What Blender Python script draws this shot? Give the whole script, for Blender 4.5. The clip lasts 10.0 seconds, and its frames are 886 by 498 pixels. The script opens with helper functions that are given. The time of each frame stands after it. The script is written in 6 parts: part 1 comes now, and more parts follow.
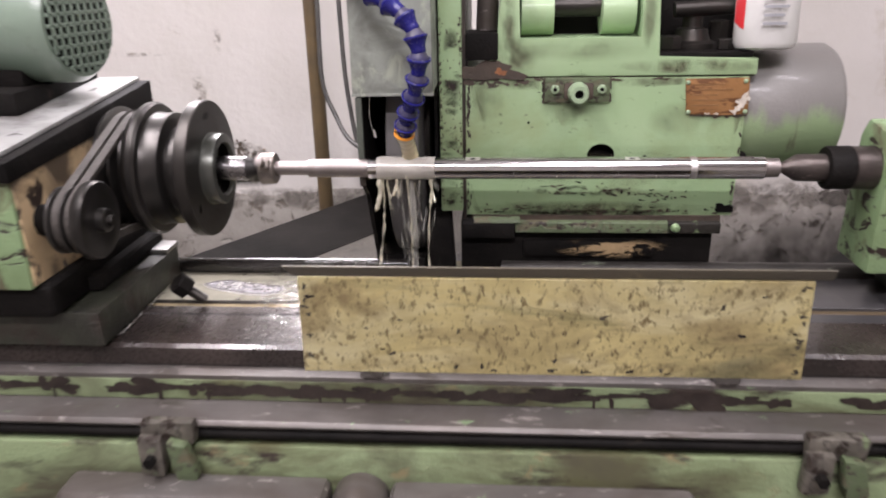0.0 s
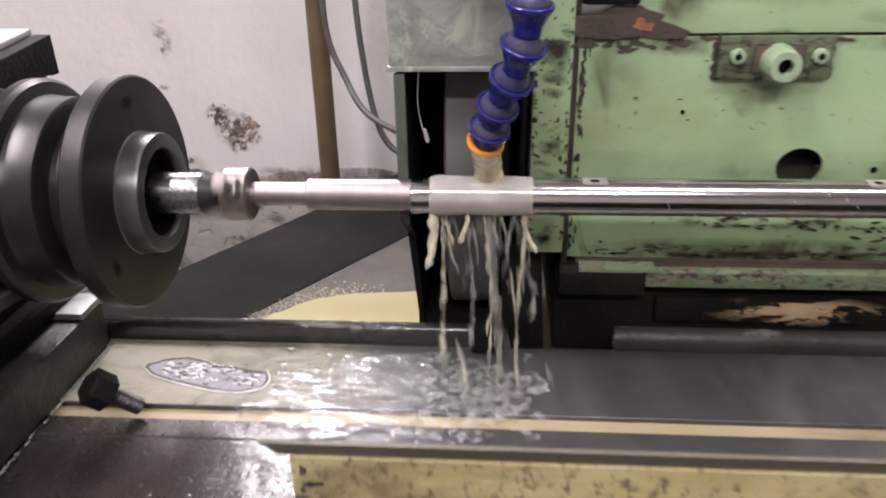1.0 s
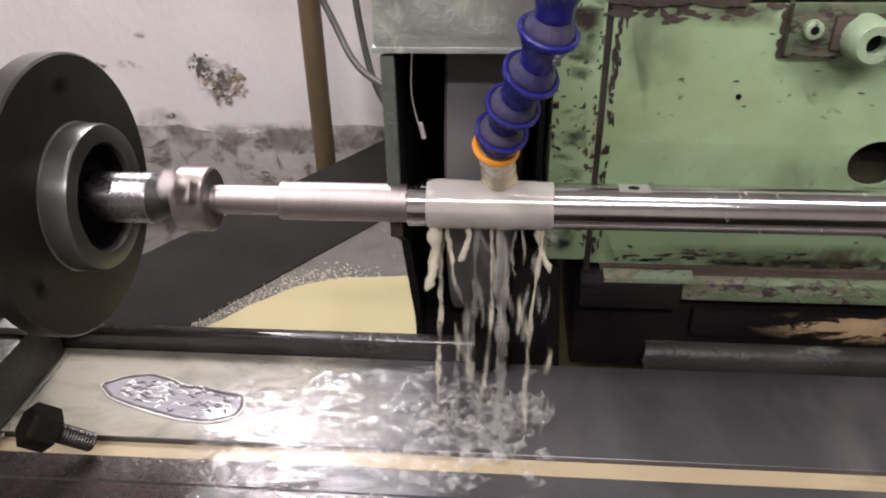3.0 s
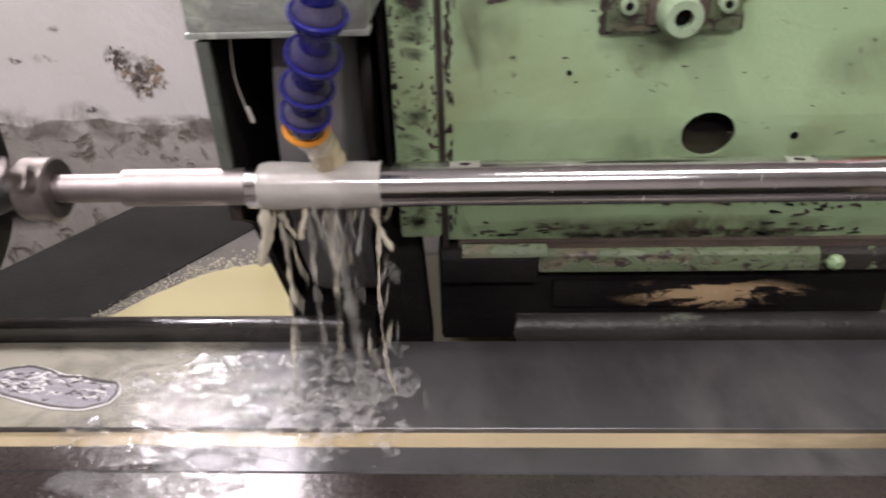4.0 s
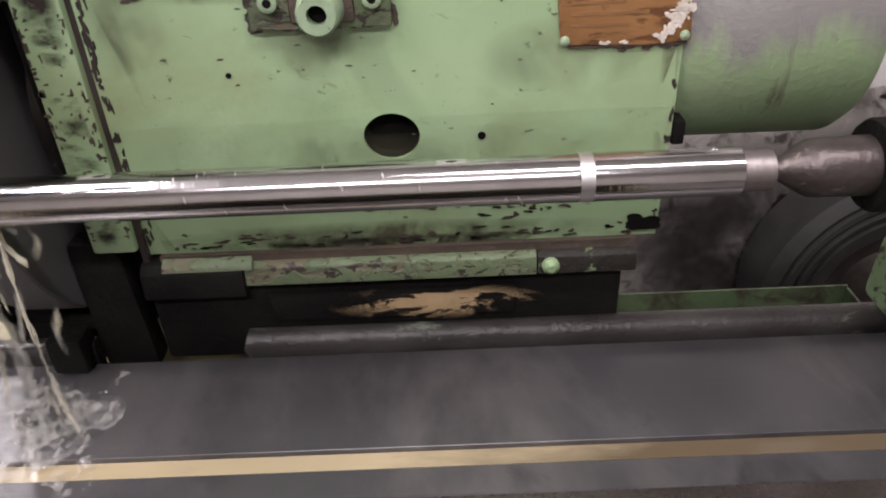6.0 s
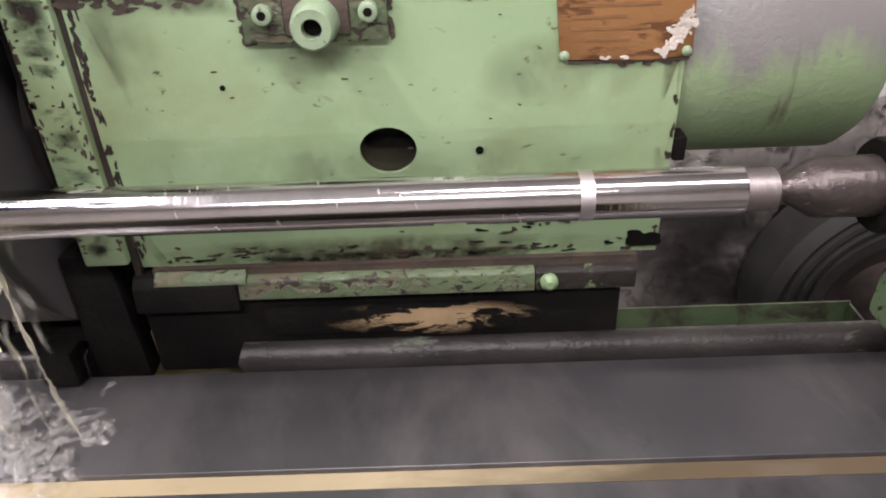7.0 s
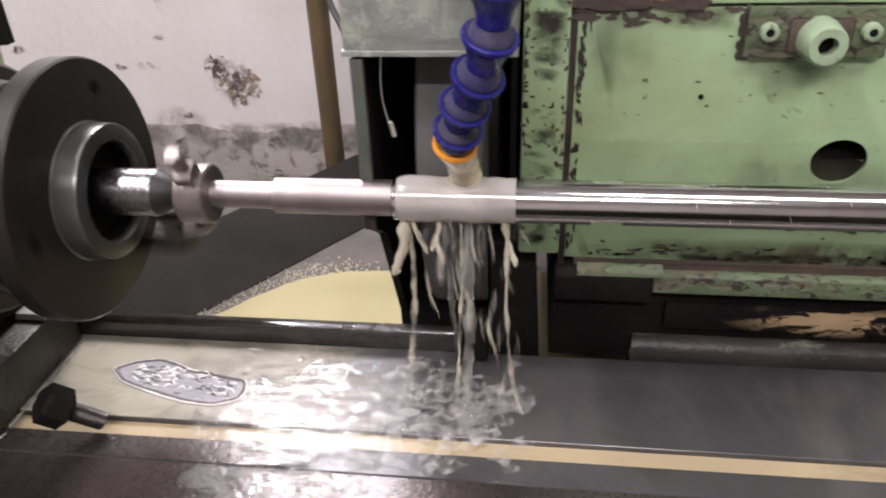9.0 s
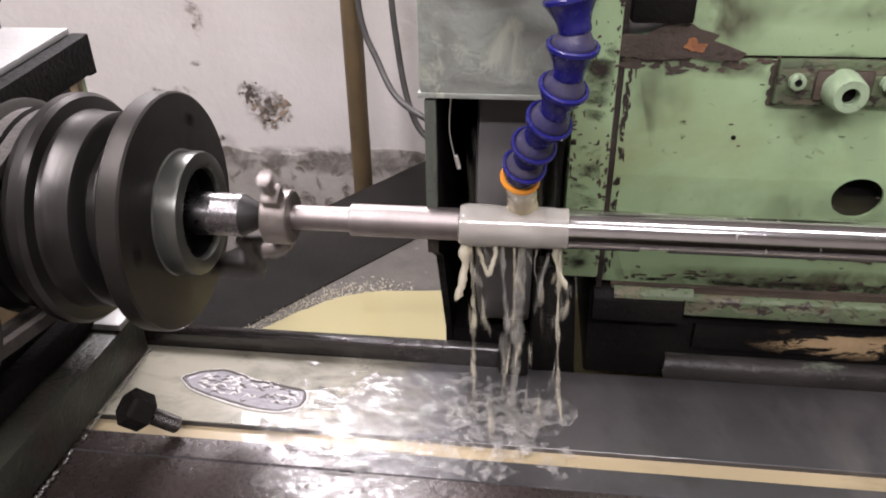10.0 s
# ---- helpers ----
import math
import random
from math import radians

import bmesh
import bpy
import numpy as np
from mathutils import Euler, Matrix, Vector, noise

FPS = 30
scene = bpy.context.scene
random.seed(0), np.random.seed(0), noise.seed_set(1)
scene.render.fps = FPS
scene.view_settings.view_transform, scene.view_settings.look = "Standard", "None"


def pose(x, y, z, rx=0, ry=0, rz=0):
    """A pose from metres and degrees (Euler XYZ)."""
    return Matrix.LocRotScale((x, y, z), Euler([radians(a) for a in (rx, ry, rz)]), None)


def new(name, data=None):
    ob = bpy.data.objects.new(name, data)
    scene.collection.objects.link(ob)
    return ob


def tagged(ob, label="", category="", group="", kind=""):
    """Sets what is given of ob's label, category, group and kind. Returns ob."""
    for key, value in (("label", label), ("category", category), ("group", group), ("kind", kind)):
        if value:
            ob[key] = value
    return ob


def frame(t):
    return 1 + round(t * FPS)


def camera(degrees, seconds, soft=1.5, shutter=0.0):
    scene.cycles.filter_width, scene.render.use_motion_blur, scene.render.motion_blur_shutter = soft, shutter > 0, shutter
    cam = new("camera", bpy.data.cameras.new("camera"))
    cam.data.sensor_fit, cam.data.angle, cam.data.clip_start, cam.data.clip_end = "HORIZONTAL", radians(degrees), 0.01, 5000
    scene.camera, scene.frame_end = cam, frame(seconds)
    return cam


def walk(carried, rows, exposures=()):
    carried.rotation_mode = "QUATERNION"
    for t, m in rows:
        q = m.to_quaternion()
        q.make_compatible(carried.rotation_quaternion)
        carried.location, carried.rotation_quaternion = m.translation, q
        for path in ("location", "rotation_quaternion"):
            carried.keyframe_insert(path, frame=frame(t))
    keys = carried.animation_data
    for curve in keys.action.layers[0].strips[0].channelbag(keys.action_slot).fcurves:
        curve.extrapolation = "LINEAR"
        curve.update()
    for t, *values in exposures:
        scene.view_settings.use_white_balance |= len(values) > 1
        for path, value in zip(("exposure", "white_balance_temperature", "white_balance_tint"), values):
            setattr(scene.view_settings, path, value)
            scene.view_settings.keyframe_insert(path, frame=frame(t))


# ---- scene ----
cam = camera(62.3, 10.0, soft=1.9, shutter=0.4)
METRES, EYE, TILT, LEAN, TURN = 1.1, 1.3107, -20.8, 1.1, 4.0
ROWS = [
    (0.0, 0.0, 0.0, 0.0, 0.0, 0.0, -0.0),
    (0.5, -0.0052, 0.1722, 0.0558, -0.44, -2.3, 0.08),
    (1.0, -0.0622, 0.3217, 0.0887, -0.14, -4.74, -0.07),
    (1.5, -0.0674, 0.3948, 0.1136, 0.41, -6.69, -0.34),
    (2.0, -0.0671, 0.42, 0.1221, 1.11, -8.17, -0.67),
    (3.5, -0.0389, 0.3987, 0.1239, -0.62, -10.37, 0.4),
    (4.0, 0.0122, 0.3949, 0.1207, -1.75, -10.87, 1.41),
    (4.5, 0.0715, 0.3985, 0.118, -2.67, -11.2, 2.26),
    (5.0, 0.1163, 0.4073, 0.115, -3.22, -11.49, 2.77),
    (5.5, 0.1673, 0.4075, 0.1154, -3.87, -11.35, 3.02),
    (7.0, 0.1763, 0.4192, 0.1238, -3.93, -10.95, 2.44),
    (7.5, 0.1541, 0.42, 0.1228, -2.62, -10.88, 1.88),
    (8.0, 0.1142, 0.4084, 0.123, -0.8, -10.66, 1.25),
    (8.5, 0.0267, 0.3963, 0.1241, 1.29, -10.39, 0.58),
    (9.0, -0.0283, 0.3863, 0.1241, 2.61, -9.9, -0.24),
    (9.5, -0.0545, 0.3626, 0.1335, 3.17, -9.05, -0.96),
    (10.0, -0.061, 0.3465, 0.1302, 2.56, -8.19, -1.33),
]
walk(cam, [(t, pose(0, -0.8128, EYE, TILT, LEAN, TURN) @ pose(METRES * x, METRES * y, METRES * z, 90 + pitch, roll, yaw)) for t, x, y, z, yaw, pitch, roll in ROWS], exposures=[(0, 0.02), (0.6, 0.0), (1, -0.1), (3.5, -0.21), (4.5, -0.29), (5.5, -0.20), (6.8, 0.12), (7.5, 0.24), (8.0, 0.18), (8.5, 0.0), (10, -0.14)])


# ---- world and lamps ----
world = bpy.data.worlds.new("workshop_air")
scene.world = world
world.use_nodes = True
world.node_tree.nodes["Background"].inputs[0].default_value = (0.8, 0.9, 1.0, 1)
world.node_tree.nodes["Background"].inputs[1].default_value = 0.02


def tube_lamp(name, place, turn, length, watts, colour=(1.0, 0.925, 0.99), wide=0.09):
    data = bpy.data.lights.new(name, "AREA")
    data.shape, data.size, data.size_y = "RECTANGLE", length, wide
    data.energy, data.color = watts, colour
    ob = new(name, data)
    ob.matrix_world = pose(*place, *turn)
    return ob


tube_lamp("unseen_ceiling_light", (-0.92, -0.55, 2.75), (0, 0, 82), 1.2, 47)
tube_lamp("unseen_ceiling_light", (0.75, -0.66, 2.75), (0, 0, -8), 1.2, 24)
# added front fill that brightens upright faces; no lamp is known here
tube_lamp("unseen_ceiling_light", (0.0, -1.9, 2.85), (25, 0, 0), 1.2, 46)
# unseen source, assumed at the wall from the glare on the wet table
tube_lamp("unseen_wall_light", (-0.47, 0.60, 1.66), (-75, 0, 0), 0.32, 19, wide=0.34)

# ---- materials ----


def nd(nt, kind, **values):
    n = nt.nodes.new(kind)
    for k, v in values.items():
        n.inputs[k.replace("_", " ")].default_value = v
    return n


def ramp(nt, fac, stops):
    n = nt.nodes.new("ShaderNodeValToRGB")
    el = n.color_ramp.elements
    while len(el) < len(stops):
        el.new(0.5)
    for e, (p, v) in zip(el, stops):
        e.position = p
        e.color = (v, v, v, 1) if isinstance(v, (int, float)) else (*v, 1)
    nt.links.new(fac, n.inputs[0])
    return n.outputs[0]


def blend(nt, fac, a, b):
    n = nt.nodes.new("ShaderNodeMix")
    n.data_type = "RGBA"
    for sock, v in ((n.inputs[0], fac), (n.inputs[6], a), (n.inputs[7], b)):
        if isinstance(v, bpy.types.NodeSocket):
            nt.links.new(v, sock)
        elif isinstance(v, (int, float)):
            sock.default_value = v
        else:
            sock.default_value = (*v, 1)
    return n.outputs[2]


def blendf(nt, fac, a, b):
    n = nt.nodes.new("ShaderNodeMix")
    for sock, v in ((n.inputs[0], fac), (n.inputs[2], a), (n.inputs[3], b)):
        if isinstance(v, bpy.types.NodeSocket):
            nt.links.new(v, sock)
        else:
            sock.default_value = v
    return n.outputs[0]


def coords(nt, stretch=(1, 1, 1)):
    tc = nt.nodes.new("ShaderNodeTexCoord")
    mp = nt.nodes.new("ShaderNodeMapping")
    mp.inputs["Scale"].default_value = stretch
    nt.links.new(tc.outputs["Object"], mp.inputs[0])
    return mp.outputs[0]


def noise_fac(nt, scale, detail=6.0, rough=0.6, stretch=(1, 1, 1), twist=0.0):
    n = nd(nt, "ShaderNodeTexNoise", Scale=scale, Detail=detail, Roughness=rough, Distortion=twist)
    nt.links.new(coords(nt, stretch), n.inputs["Vector"])
    return n.outputs["Fac"]


def surface(name, base, second, rough=0.5, metal=0.0, scale=9.0, chips=(), bump=0.15, grain=240.0, stretch=(1, 1, 1), grain_stretch=(1, 1, 1), coat=0.0, rough_spread=0.15, spec=0.5):
    """base and second: two colours mixed by large soft blotches. chips: (colour, scale, low, high, rough, stretch)
    layers where the paint is worn, oiled or stained."""
    m = bpy.data.materials.new(name)
    m.use_nodes = True
    nt = m.node_tree
    b = nt.nodes["Principled BSDF"]
    col = blend(nt, ramp(nt, noise_fac(nt, scale, stretch=stretch), [(0.35, 0.0), (0.68, 1.0)]), base, second)
    fine = noise_fac(nt, grain, 3.0, 0.6, grain_stretch)
    rgh = blendf(nt, fine, rough - rough_spread / 2, rough + rough_spread / 2)
    mtl = metal
    height = fine
    for colour, sc, lo, hi, crough, cstr, twist in chips:
        f = ramp(nt, noise_fac(nt, sc, 8.0, 0.62, cstr, twist), [(lo, 0.0), (hi, 1.0)])
        col = blend(nt, f, col, colour)
        rgh = blendf(nt, f, rgh, crough)
        height = blendf(nt, f, height, -0.6)
    nt.links.new(col, b.inputs["Base Color"])
    nt.links.new(rgh, b.inputs["Roughness"])
    b.inputs["Metallic"].default_value = mtl
    b.inputs["Coat Weight"].default_value = coat
    b.inputs["Coat Roughness"].default_value = 0.12
    b.inputs["Specular IOR Level"].default_value = spec
    bp = nd(nt, "ShaderNodeBump", Strength=min(1.0, 1.4 * bump), Distance=0.002)
    nt.links.new(height, bp.inputs["Height"])
    nt.links.new(bp.outputs[0], b.inputs["Normal"])
    return m


U = (1, 1, 1)
BLACK = (0.012, 0.010, 0.009)
OILY = (0.035, 0.025, 0.02)
green_face = surface("green_machine_paint", (0.285, 0.41, 0.22), (0.335, 0.455, 0.262), 0.42, scale=7, bump=0.12, coat=0.15, chips=(
    ((0.215, 0.255, 0.115), 5.0, 0.48, 0.74, 0.5, U, 0.4),
    ((0.14, 0.13, 0.07), 16.0, 0.66, 0.74, 0.6, (1, 1, 1.6), 0.8),
    (OILY, 52.0, 0.70, 0.725, 0.5, (0.8, 1, 1.3), 0.3)))
green_worn = surface("worn_green_paint", (0.25, 0.36, 0.19), (0.19, 0.27, 0.13), 0.45, scale=12, bump=0.35, chips=(
    ((0.13, 0.12, 0.07), 20.0, 0.54, 0.66, 0.6, (1, 1, 0.7), 0.5),
    (OILY, 42.0, 0.56, 0.60, 0.45, (0.6, 1, 1.4), 0.7)))
green_bed = surface("oily_green_bed_paint", (0.195, 0.25, 0.13), (0.235, 0.295, 0.165), 0.38, scale=9, bump=0.3, coat=0.2, chips=(
    ((0.09, 0.09, 0.045), 9.0, 0.46, 0.62, 0.4, (0.6, 1, 1.3), 0.3),
    ((0.07, 0.065, 0.04), 5.0, 0.48, 0.62, 0.4, (0.7, 1, 1), 0.6),
    (OILY, 16.0, 0.54, 0.62, 0.4, (0.5, 1, 1.6), 0.3),
    ((0.20, 0.17, 0.09), 26.0, 0.60, 0.68, 0.5, (0.5, 1, 1), 0.5)))
yellow_paint = surface("stained_yellow_paint", (0.80, 0.69, 0.33), (0.58, 0.49, 0.225), 0.45, scale=16, bump=0.25, coat=0.1, chips=(
    ((0.84, 0.77, 0.46), 8.0, 0.52, 0.66, 0.5, (0.6, 1, 1.2), 0.5),
    ((0.36, 0.28, 0.14), 13.0, 0.50, 0.68, 0.5, (0.7, 1, 1), 0.5),
    ((0.27, 0.21, 0.10), 170.0, 0.53, 0.66, 0.5, (1, 1, 0.45), 0.1),
    ((0.12, 0.12, 0.06), 9.0, 0.56, 0.74, 0.5, (0.5, 1, 1.4), 0.5),
    (OILY, 120.0, 0.69, 0.71, 0.5, (1, 1, 0.6), 0.1),
    ((0.06, 0.045, 0.03), 38.0, 0.70, 0.72, 0.5, (1.5, 1, 0.9), 0.3)))
lip_steel = surface("rubbed_brown_lip_steel", (0.15, 0.13, 0.09), (0.085, 0.078, 0.068), 0.42, metal=0.3, scale=6, bump=0.2, chips=(
    ((0.34, 0.28, 0.15), 24.0, 0.62, 0.68, 0.5, (0.5, 1, 1), 0.4), (OILY, 40.0, 0.64, 0.69, 0.4, (0.6, 1, 1), 0.4)))
# greasy iron; on the rear bed this black stands for shade behind the table
black_grime_and_shade = surface("greasy_black_iron_and_shade", (0.005, 0.0046, 0.0043), (0.012, 0.0105, 0.0095), 0.6, scale=14, bump=0.4, spec=0.10, chips=(
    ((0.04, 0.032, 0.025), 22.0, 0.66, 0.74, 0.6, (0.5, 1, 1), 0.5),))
# the pale layer paints blotches and soft streak reflections on the iron
table_iron = surface("wet_ground_table_iron", (0.045, 0.043, 0.045), (0.070, 0.067, 0.068), 0.36, metal=0.15, scale=5, bump=0.05, grain=160, grain_stretch=(0.04, 1, 1), coat=0.12, chips=(
    ((0.022, 0.020, 0.020), 5.0, 0.52, 0.70, 0.22, (0.6, 1, 1), 0.5),
    ((0.125, 0.115, 0.11), 6.0, 0.50, 0.74, 0.42, (1.2, 0.5, 1), 0.4),
    ((0.022, 0.02, 0.02), 11.0, 0.60, 0.72, 0.3, (1, 0.6, 1), 0.8),
    ((0.10, 0.075, 0.058), 18.0, 0.66, 0.76, 0.5, (0.25, 1, 1), 0.3)))
dark_ledge = surface("oily_dark_ledge", (0.028, 0.022, 0.02), (0.055, 0.043, 0.038), 0.28, metal=0.2, scale=12, bump=0.2, coat=0.4, chips=(
    ((0.02, 0.016, 0.014), 9.0, 0.5, 0.66, 0.25, (0.5, 1, 1), 0.4),))
grey_ledge = surface("worn_grey_slide_steel", (0.165, 0.15, 0.14), (0.10, 0.092, 0.085), 0.42, metal=0.35, scale=9, bump=0.12, grain_stretch=(0.06, 1, 1), chips=(
    ((0.075, 0.06, 0.05), 7.0, 0.46, 0.66, 0.4, (0.5, 1, 1), 0.5),
    ((0.07, 0.06, 0.05), 22.0, 0.60, 0.68, 0.4, (0.4, 1, 1), 0.6),
    ((0.24, 0.34, 0.19), 52.0, 0.66, 0.70, 0.5, (0.4, 1, 1), 0.5), ((0.34, 0.31, 0.29), 90.0, 0.62, 0.68, 0.4, (0.3, 1, 1), 0.4)))
bright_steel = surface("ground_bright_steel", (0.60, 0.585, 0.575), (0.50, 0.485, 0.48), 0.13, metal=1.0, scale=30, bump=0.05, grain=420, grain_stretch=(1, 0.04, 0.04), rough_spread=0.1, stretch=(1, 0.1, 0.1))
matt_steel = surface("turned_matt_steel", (0.34, 0.305, 0.29), (0.25, 0.222, 0.212), 0.48, metal=1.0, scale=40, bump=0.1, grain=420, grain_stretch=(1, 0.04, 0.04), stretch=(1, 0.1, 0.1))
pale_steel = surface("milled_pale_steel", (0.66, 0.64, 0.60), (0.58, 0.56, 0.52), 0.55, metal=0.8, scale=60, bump=0.1)
dark_steel = surface("dark_cast_steel", (0.036, 0.033, 0.030), (0.056, 0.051, 0.046), 0.36, metal=0.75, scale=14, bump=0.12, grain=300, chips=(
    ((0.05, 0.042, 0.035), 9.0, 0.55, 0.7, 0.5, U, 0.4),))
pulley_steel = surface("oiled_pulley_steel", (0.075, 0.071, 0.067), (0.04, 0.037, 0.034), 0.33, metal=0.8, scale=18, bump=0.08, grain=260, grain_stretch=(1, 0.1, 0.1))
brown_steel = surface("brown_oxidised_steel", (0.105, 0.088, 0.08), (0.065, 0.054, 0.05), 0.36, metal=0.7, scale=40, bump=0.2, chips=(
    ((0.30, 0.25, 0.22), 60.0, 0.64, 0.72, 0.3, (0.5, 1, 1), 0.3),))
guard_paint = surface("grey_green_guard_paint", (0.33, 0.355, 0.31), (0.25, 0.27, 0.24), 0.5, metal=0.1, scale=8, bump=0.2, chips=(
    ((0.17, 0.175, 0.155), 18.0, 0.46, 0.66, 0.5, U, 0.7),
    ((0.40, 0.43, 0.35), 42.0, 0.56, 0.66, 0.5, (1, 1, 0.6), 0.6),
    (OILY, 40.0, 0.68, 0.72, 0.5, (1, 1, 0.6), 0.2)))
wheel_stone = surface("wet_grinding_stone", (0.075, 0.070, 0.07), (0.095, 0.09, 0.088), 0.55, scale=30, bump=0.35, grain=900, stretch=(1, 0.1, 0.1))
lid_grey = surface("worn_grey_lid_metal", (0.42, 0.42, 0.41), (0.34, 0.34, 0.33), 0.42, metal=0.4, scale=8, bump=0.12, chips=(
    ((0.12, 0.11, 0.10), 7.0, 0.50, 0.66, 0.5, U, 0.5), ((0.07, 0.065, 0.06), 30.0, 0.62, 0.68, 0.5, U, 0.5)))
motor_green = surface("pale_green_motor_paint", (0.15, 0.20, 0.155), (0.19, 0.245, 0.19), 0.35, scale=8, bump=0.1, coat=0.2, chips=(
    ((0.09, 0.11, 0.08), 12.0, 0.58, 0.72, 0.5, U, 0.4),))
wall_paint = surface("dirty_white_wall_paint", (0.66, 0.625, 0.60), (0.58, 0.545, 0.51), 0.7, scale=3.5, bump=0.5, grain=60, chips=(
    ((0.49, 0.44, 0.38), 6.0, 0.60, 0.74, 0.8, U, 0.6),
    ((0.30, 0.22, 0.16), 21.0, 0.71, 0.745, 0.9, (1, 1, 1.2), 0.5),
    ((0.14, 0.11, 0.09), 33.0, 0.735, 0.755, 0.9, U, 0.2)))
wall_render = surface("bare_cement_render", (0.43, 0.40, 0.365), (0.33, 0.30, 0.27), 0.85, scale=16, bump=0.9, grain=90, chips=(
    ((0.17, 0.145, 0.12), 34.0, 0.54, 0.66, 0.9, U, 0.6),
    ((0.48, 0.45, 0.41), 26.0, 0.62, 0.70, 0.9, U, 0.6)))
stain_dark = surface("black_wall_stain", (0.12, 0.09, 0.07), (0.06, 0.045, 0.035), 0.85, scale=60, bump=0.8, grain=160)
stain_tan = surface("chipped_tan_plaster", (0.34, 0.26, 0.19), (0.24, 0.18, 0.13), 0.85, scale=60, bump=0.8, grain=160)
floor_paint = surface("oily_concrete_floor", (0.13, 0.12, 0.11), (0.20, 0.19, 0.17), 0.6, scale=3, bump=0.4, chips=((OILY, 5.0, 0.55, 0.7, 0.4, U, 0.5),))
ceiling_paint = surface("white_ceiling_paint", (0.72, 0.72, 0.70), (0.66, 0.66, 0.64), 0.8, scale=3)
pipe_paint = surface("ochre_painted_pipe", (0.13, 0.088, 0.042), (0.075, 0.055, 0.032), 0.5, scale=14, bump=0.2, chips=((OILY, 25.0, 0.6, 0.7, 0.5, (1, 1, 0.3), 0.3),))
cable_rubber = surface("black_cable_rubber", (0.05, 0.047, 0.045), (0.09, 0.085, 0.08), 0.55, scale=30)
rubber = surface("old_black_rubber", (0.014, 0.013, 0.012), (0.028, 0.026, 0.023), 0.7, scale=20, bump=0.3)
belt_rubber = surface("frayed_drive_belt", (0.060, 0.052, 0.045), (0.035, 0.030, 0.026), 0.7, scale=60, bump=0.5)
copper_plate = surface("brown_name_plate_metal", (0.31, 0.155, 0.058), (0.22, 0.11, 0.042), 0.42, metal=0.25, scale=22, bump=0.15, chips=(
    ((0.13, 0.055, 0.02), 70.0, 0.55, 0.62, 0.5, (0.5, 1, 1.5), 0.3),))
white_flake = surface("white_flaking_paint", (0.66, 0.60, 0.52), (0.5, 0.45, 0.38), 0.7, scale=70, bump=0.5)
pan_steel = surface("dark_coolant_pan_steel", (0.010, 0.009, 0.008), (0.020, 0.018, 0.016), 0.7, scale=9, bump=0.3, spec=0.12)
pan_floor = surface("swarf_covered_pan_floor", (0.115, 0.105, 0.088), (0.065, 0.06, 0.052), 0.35, scale=30, bump=0.6, grain=420, chips=(
    ((0.55, 0.52, 0.45), 130.0, 0.66, 0.70, 0.2, U, 0.2),))
white_plastic = surface("white_bottle_plastic", (0.72, 0.71, 0.69), (0.66, 0.65, 0.62), 0.35, scale=9)
red_plastic = surface("red_label_print", (0.55, 0.025, 0.03), (0.45, 0.02, 0.025), 0.4, scale=12)
grey_print = surface("grey_label_print", (0.30, 0.30, 0.32), (0.36, 0.36, 0.38), 0.5, scale=30)
blue_plastic = surface("blue_hose_plastic", (0.012, 0.012, 0.17), (0.016, 0.015, 0.12), 0.26, scale=25, bump=0.06, chips=(
    ((0.09, 0.085, 0.12), 30.0, 0.60, 0.80, 0.5, U, 0.4),))
hose_neck = surface("grimy_hose_neck", (0.03, 0.028, 0.09), (0.075, 0.068, 0.09), 0.4, scale=50, bump=0.2)
orange_plastic = surface("orange_nozzle_plastic", (0.75, 0.30, 0.035), (0.65, 0.26, 0.04), 0.3, scale=25)
# near-black of holes and recesses: oil and depth shade, also on solid plugs
hole_dark = surface("black_oil_and_hole_shade", (0.006, 0.005, 0.005), (0.010, 0.009, 0.008), 0.7, scale=30, spec=0.06)
lamp_white = surface("white_lamp_housing", (0.75, 0.75, 0.75), (0.7, 0.7, 0.7), 0.4, scale=5)


def liquid(name, colour, rough, transmission, ripple, scale, coat=0.0, ior=1.33, alpha=1.0, stretch=(1, 1, 1), distance=0.002):
    m = bpy.data.materials.new(name)
    m.use_nodes = True
    nt = m.node_tree
    b = nt.nodes["Principled BSDF"]
    b.inputs["Base Color"].default_value = (*colour, 1)
    b.inputs["Roughness"].default_value = rough
    b.inputs["Transmission Weight"].default_value = transmission
    b.inputs["IOR"].default_value = ior
    b.inputs["Coat Weight"].default_value = coat
    b.inputs["Alpha"].default_value = alpha
    bp = nd(nt, "ShaderNodeBump", Strength=ripple, Distance=distance)
    nt.links.new(noise_fac(nt, scale, 3.0, 0.5, stretch, 0.6), bp.inputs["Height"])
    nt.links.new(bp.outputs[0], b.inputs["Normal"])
    return m


coolant_pool = liquid("yellow_coolant_pool", (0.38, 0.34, 0.185), 0.12, 0.0, 0.05, 20, coat=0.4)
coolant_groove = liquid("tan_coolant_in_groove", (0.38, 0.31, 0.19), 0.24, 0.0, 0.08, 25, coat=0.4, stretch=(0.3, 1, 1))
milky = liquid("milky_running_coolant", (0.90, 0.85, 0.68), 0.10, 0.5, 0.5, 160, coat=0.5, stretch=(1, 1, 0.3))
jet_milk = liquid("yellowish_coolant_jet", (0.82, 0.72, 0.48), 0.12, 0.3, 0.4, 120, coat=0.5, stretch=(1, 1, 0.3))
milky_band = liquid("milky_film_on_shaft", (0.74, 0.71, 0.64), 0.2, 0.45, 0.12, 120, coat=0.5, alpha=0.8, stretch=(1, 0.3, 0.3))
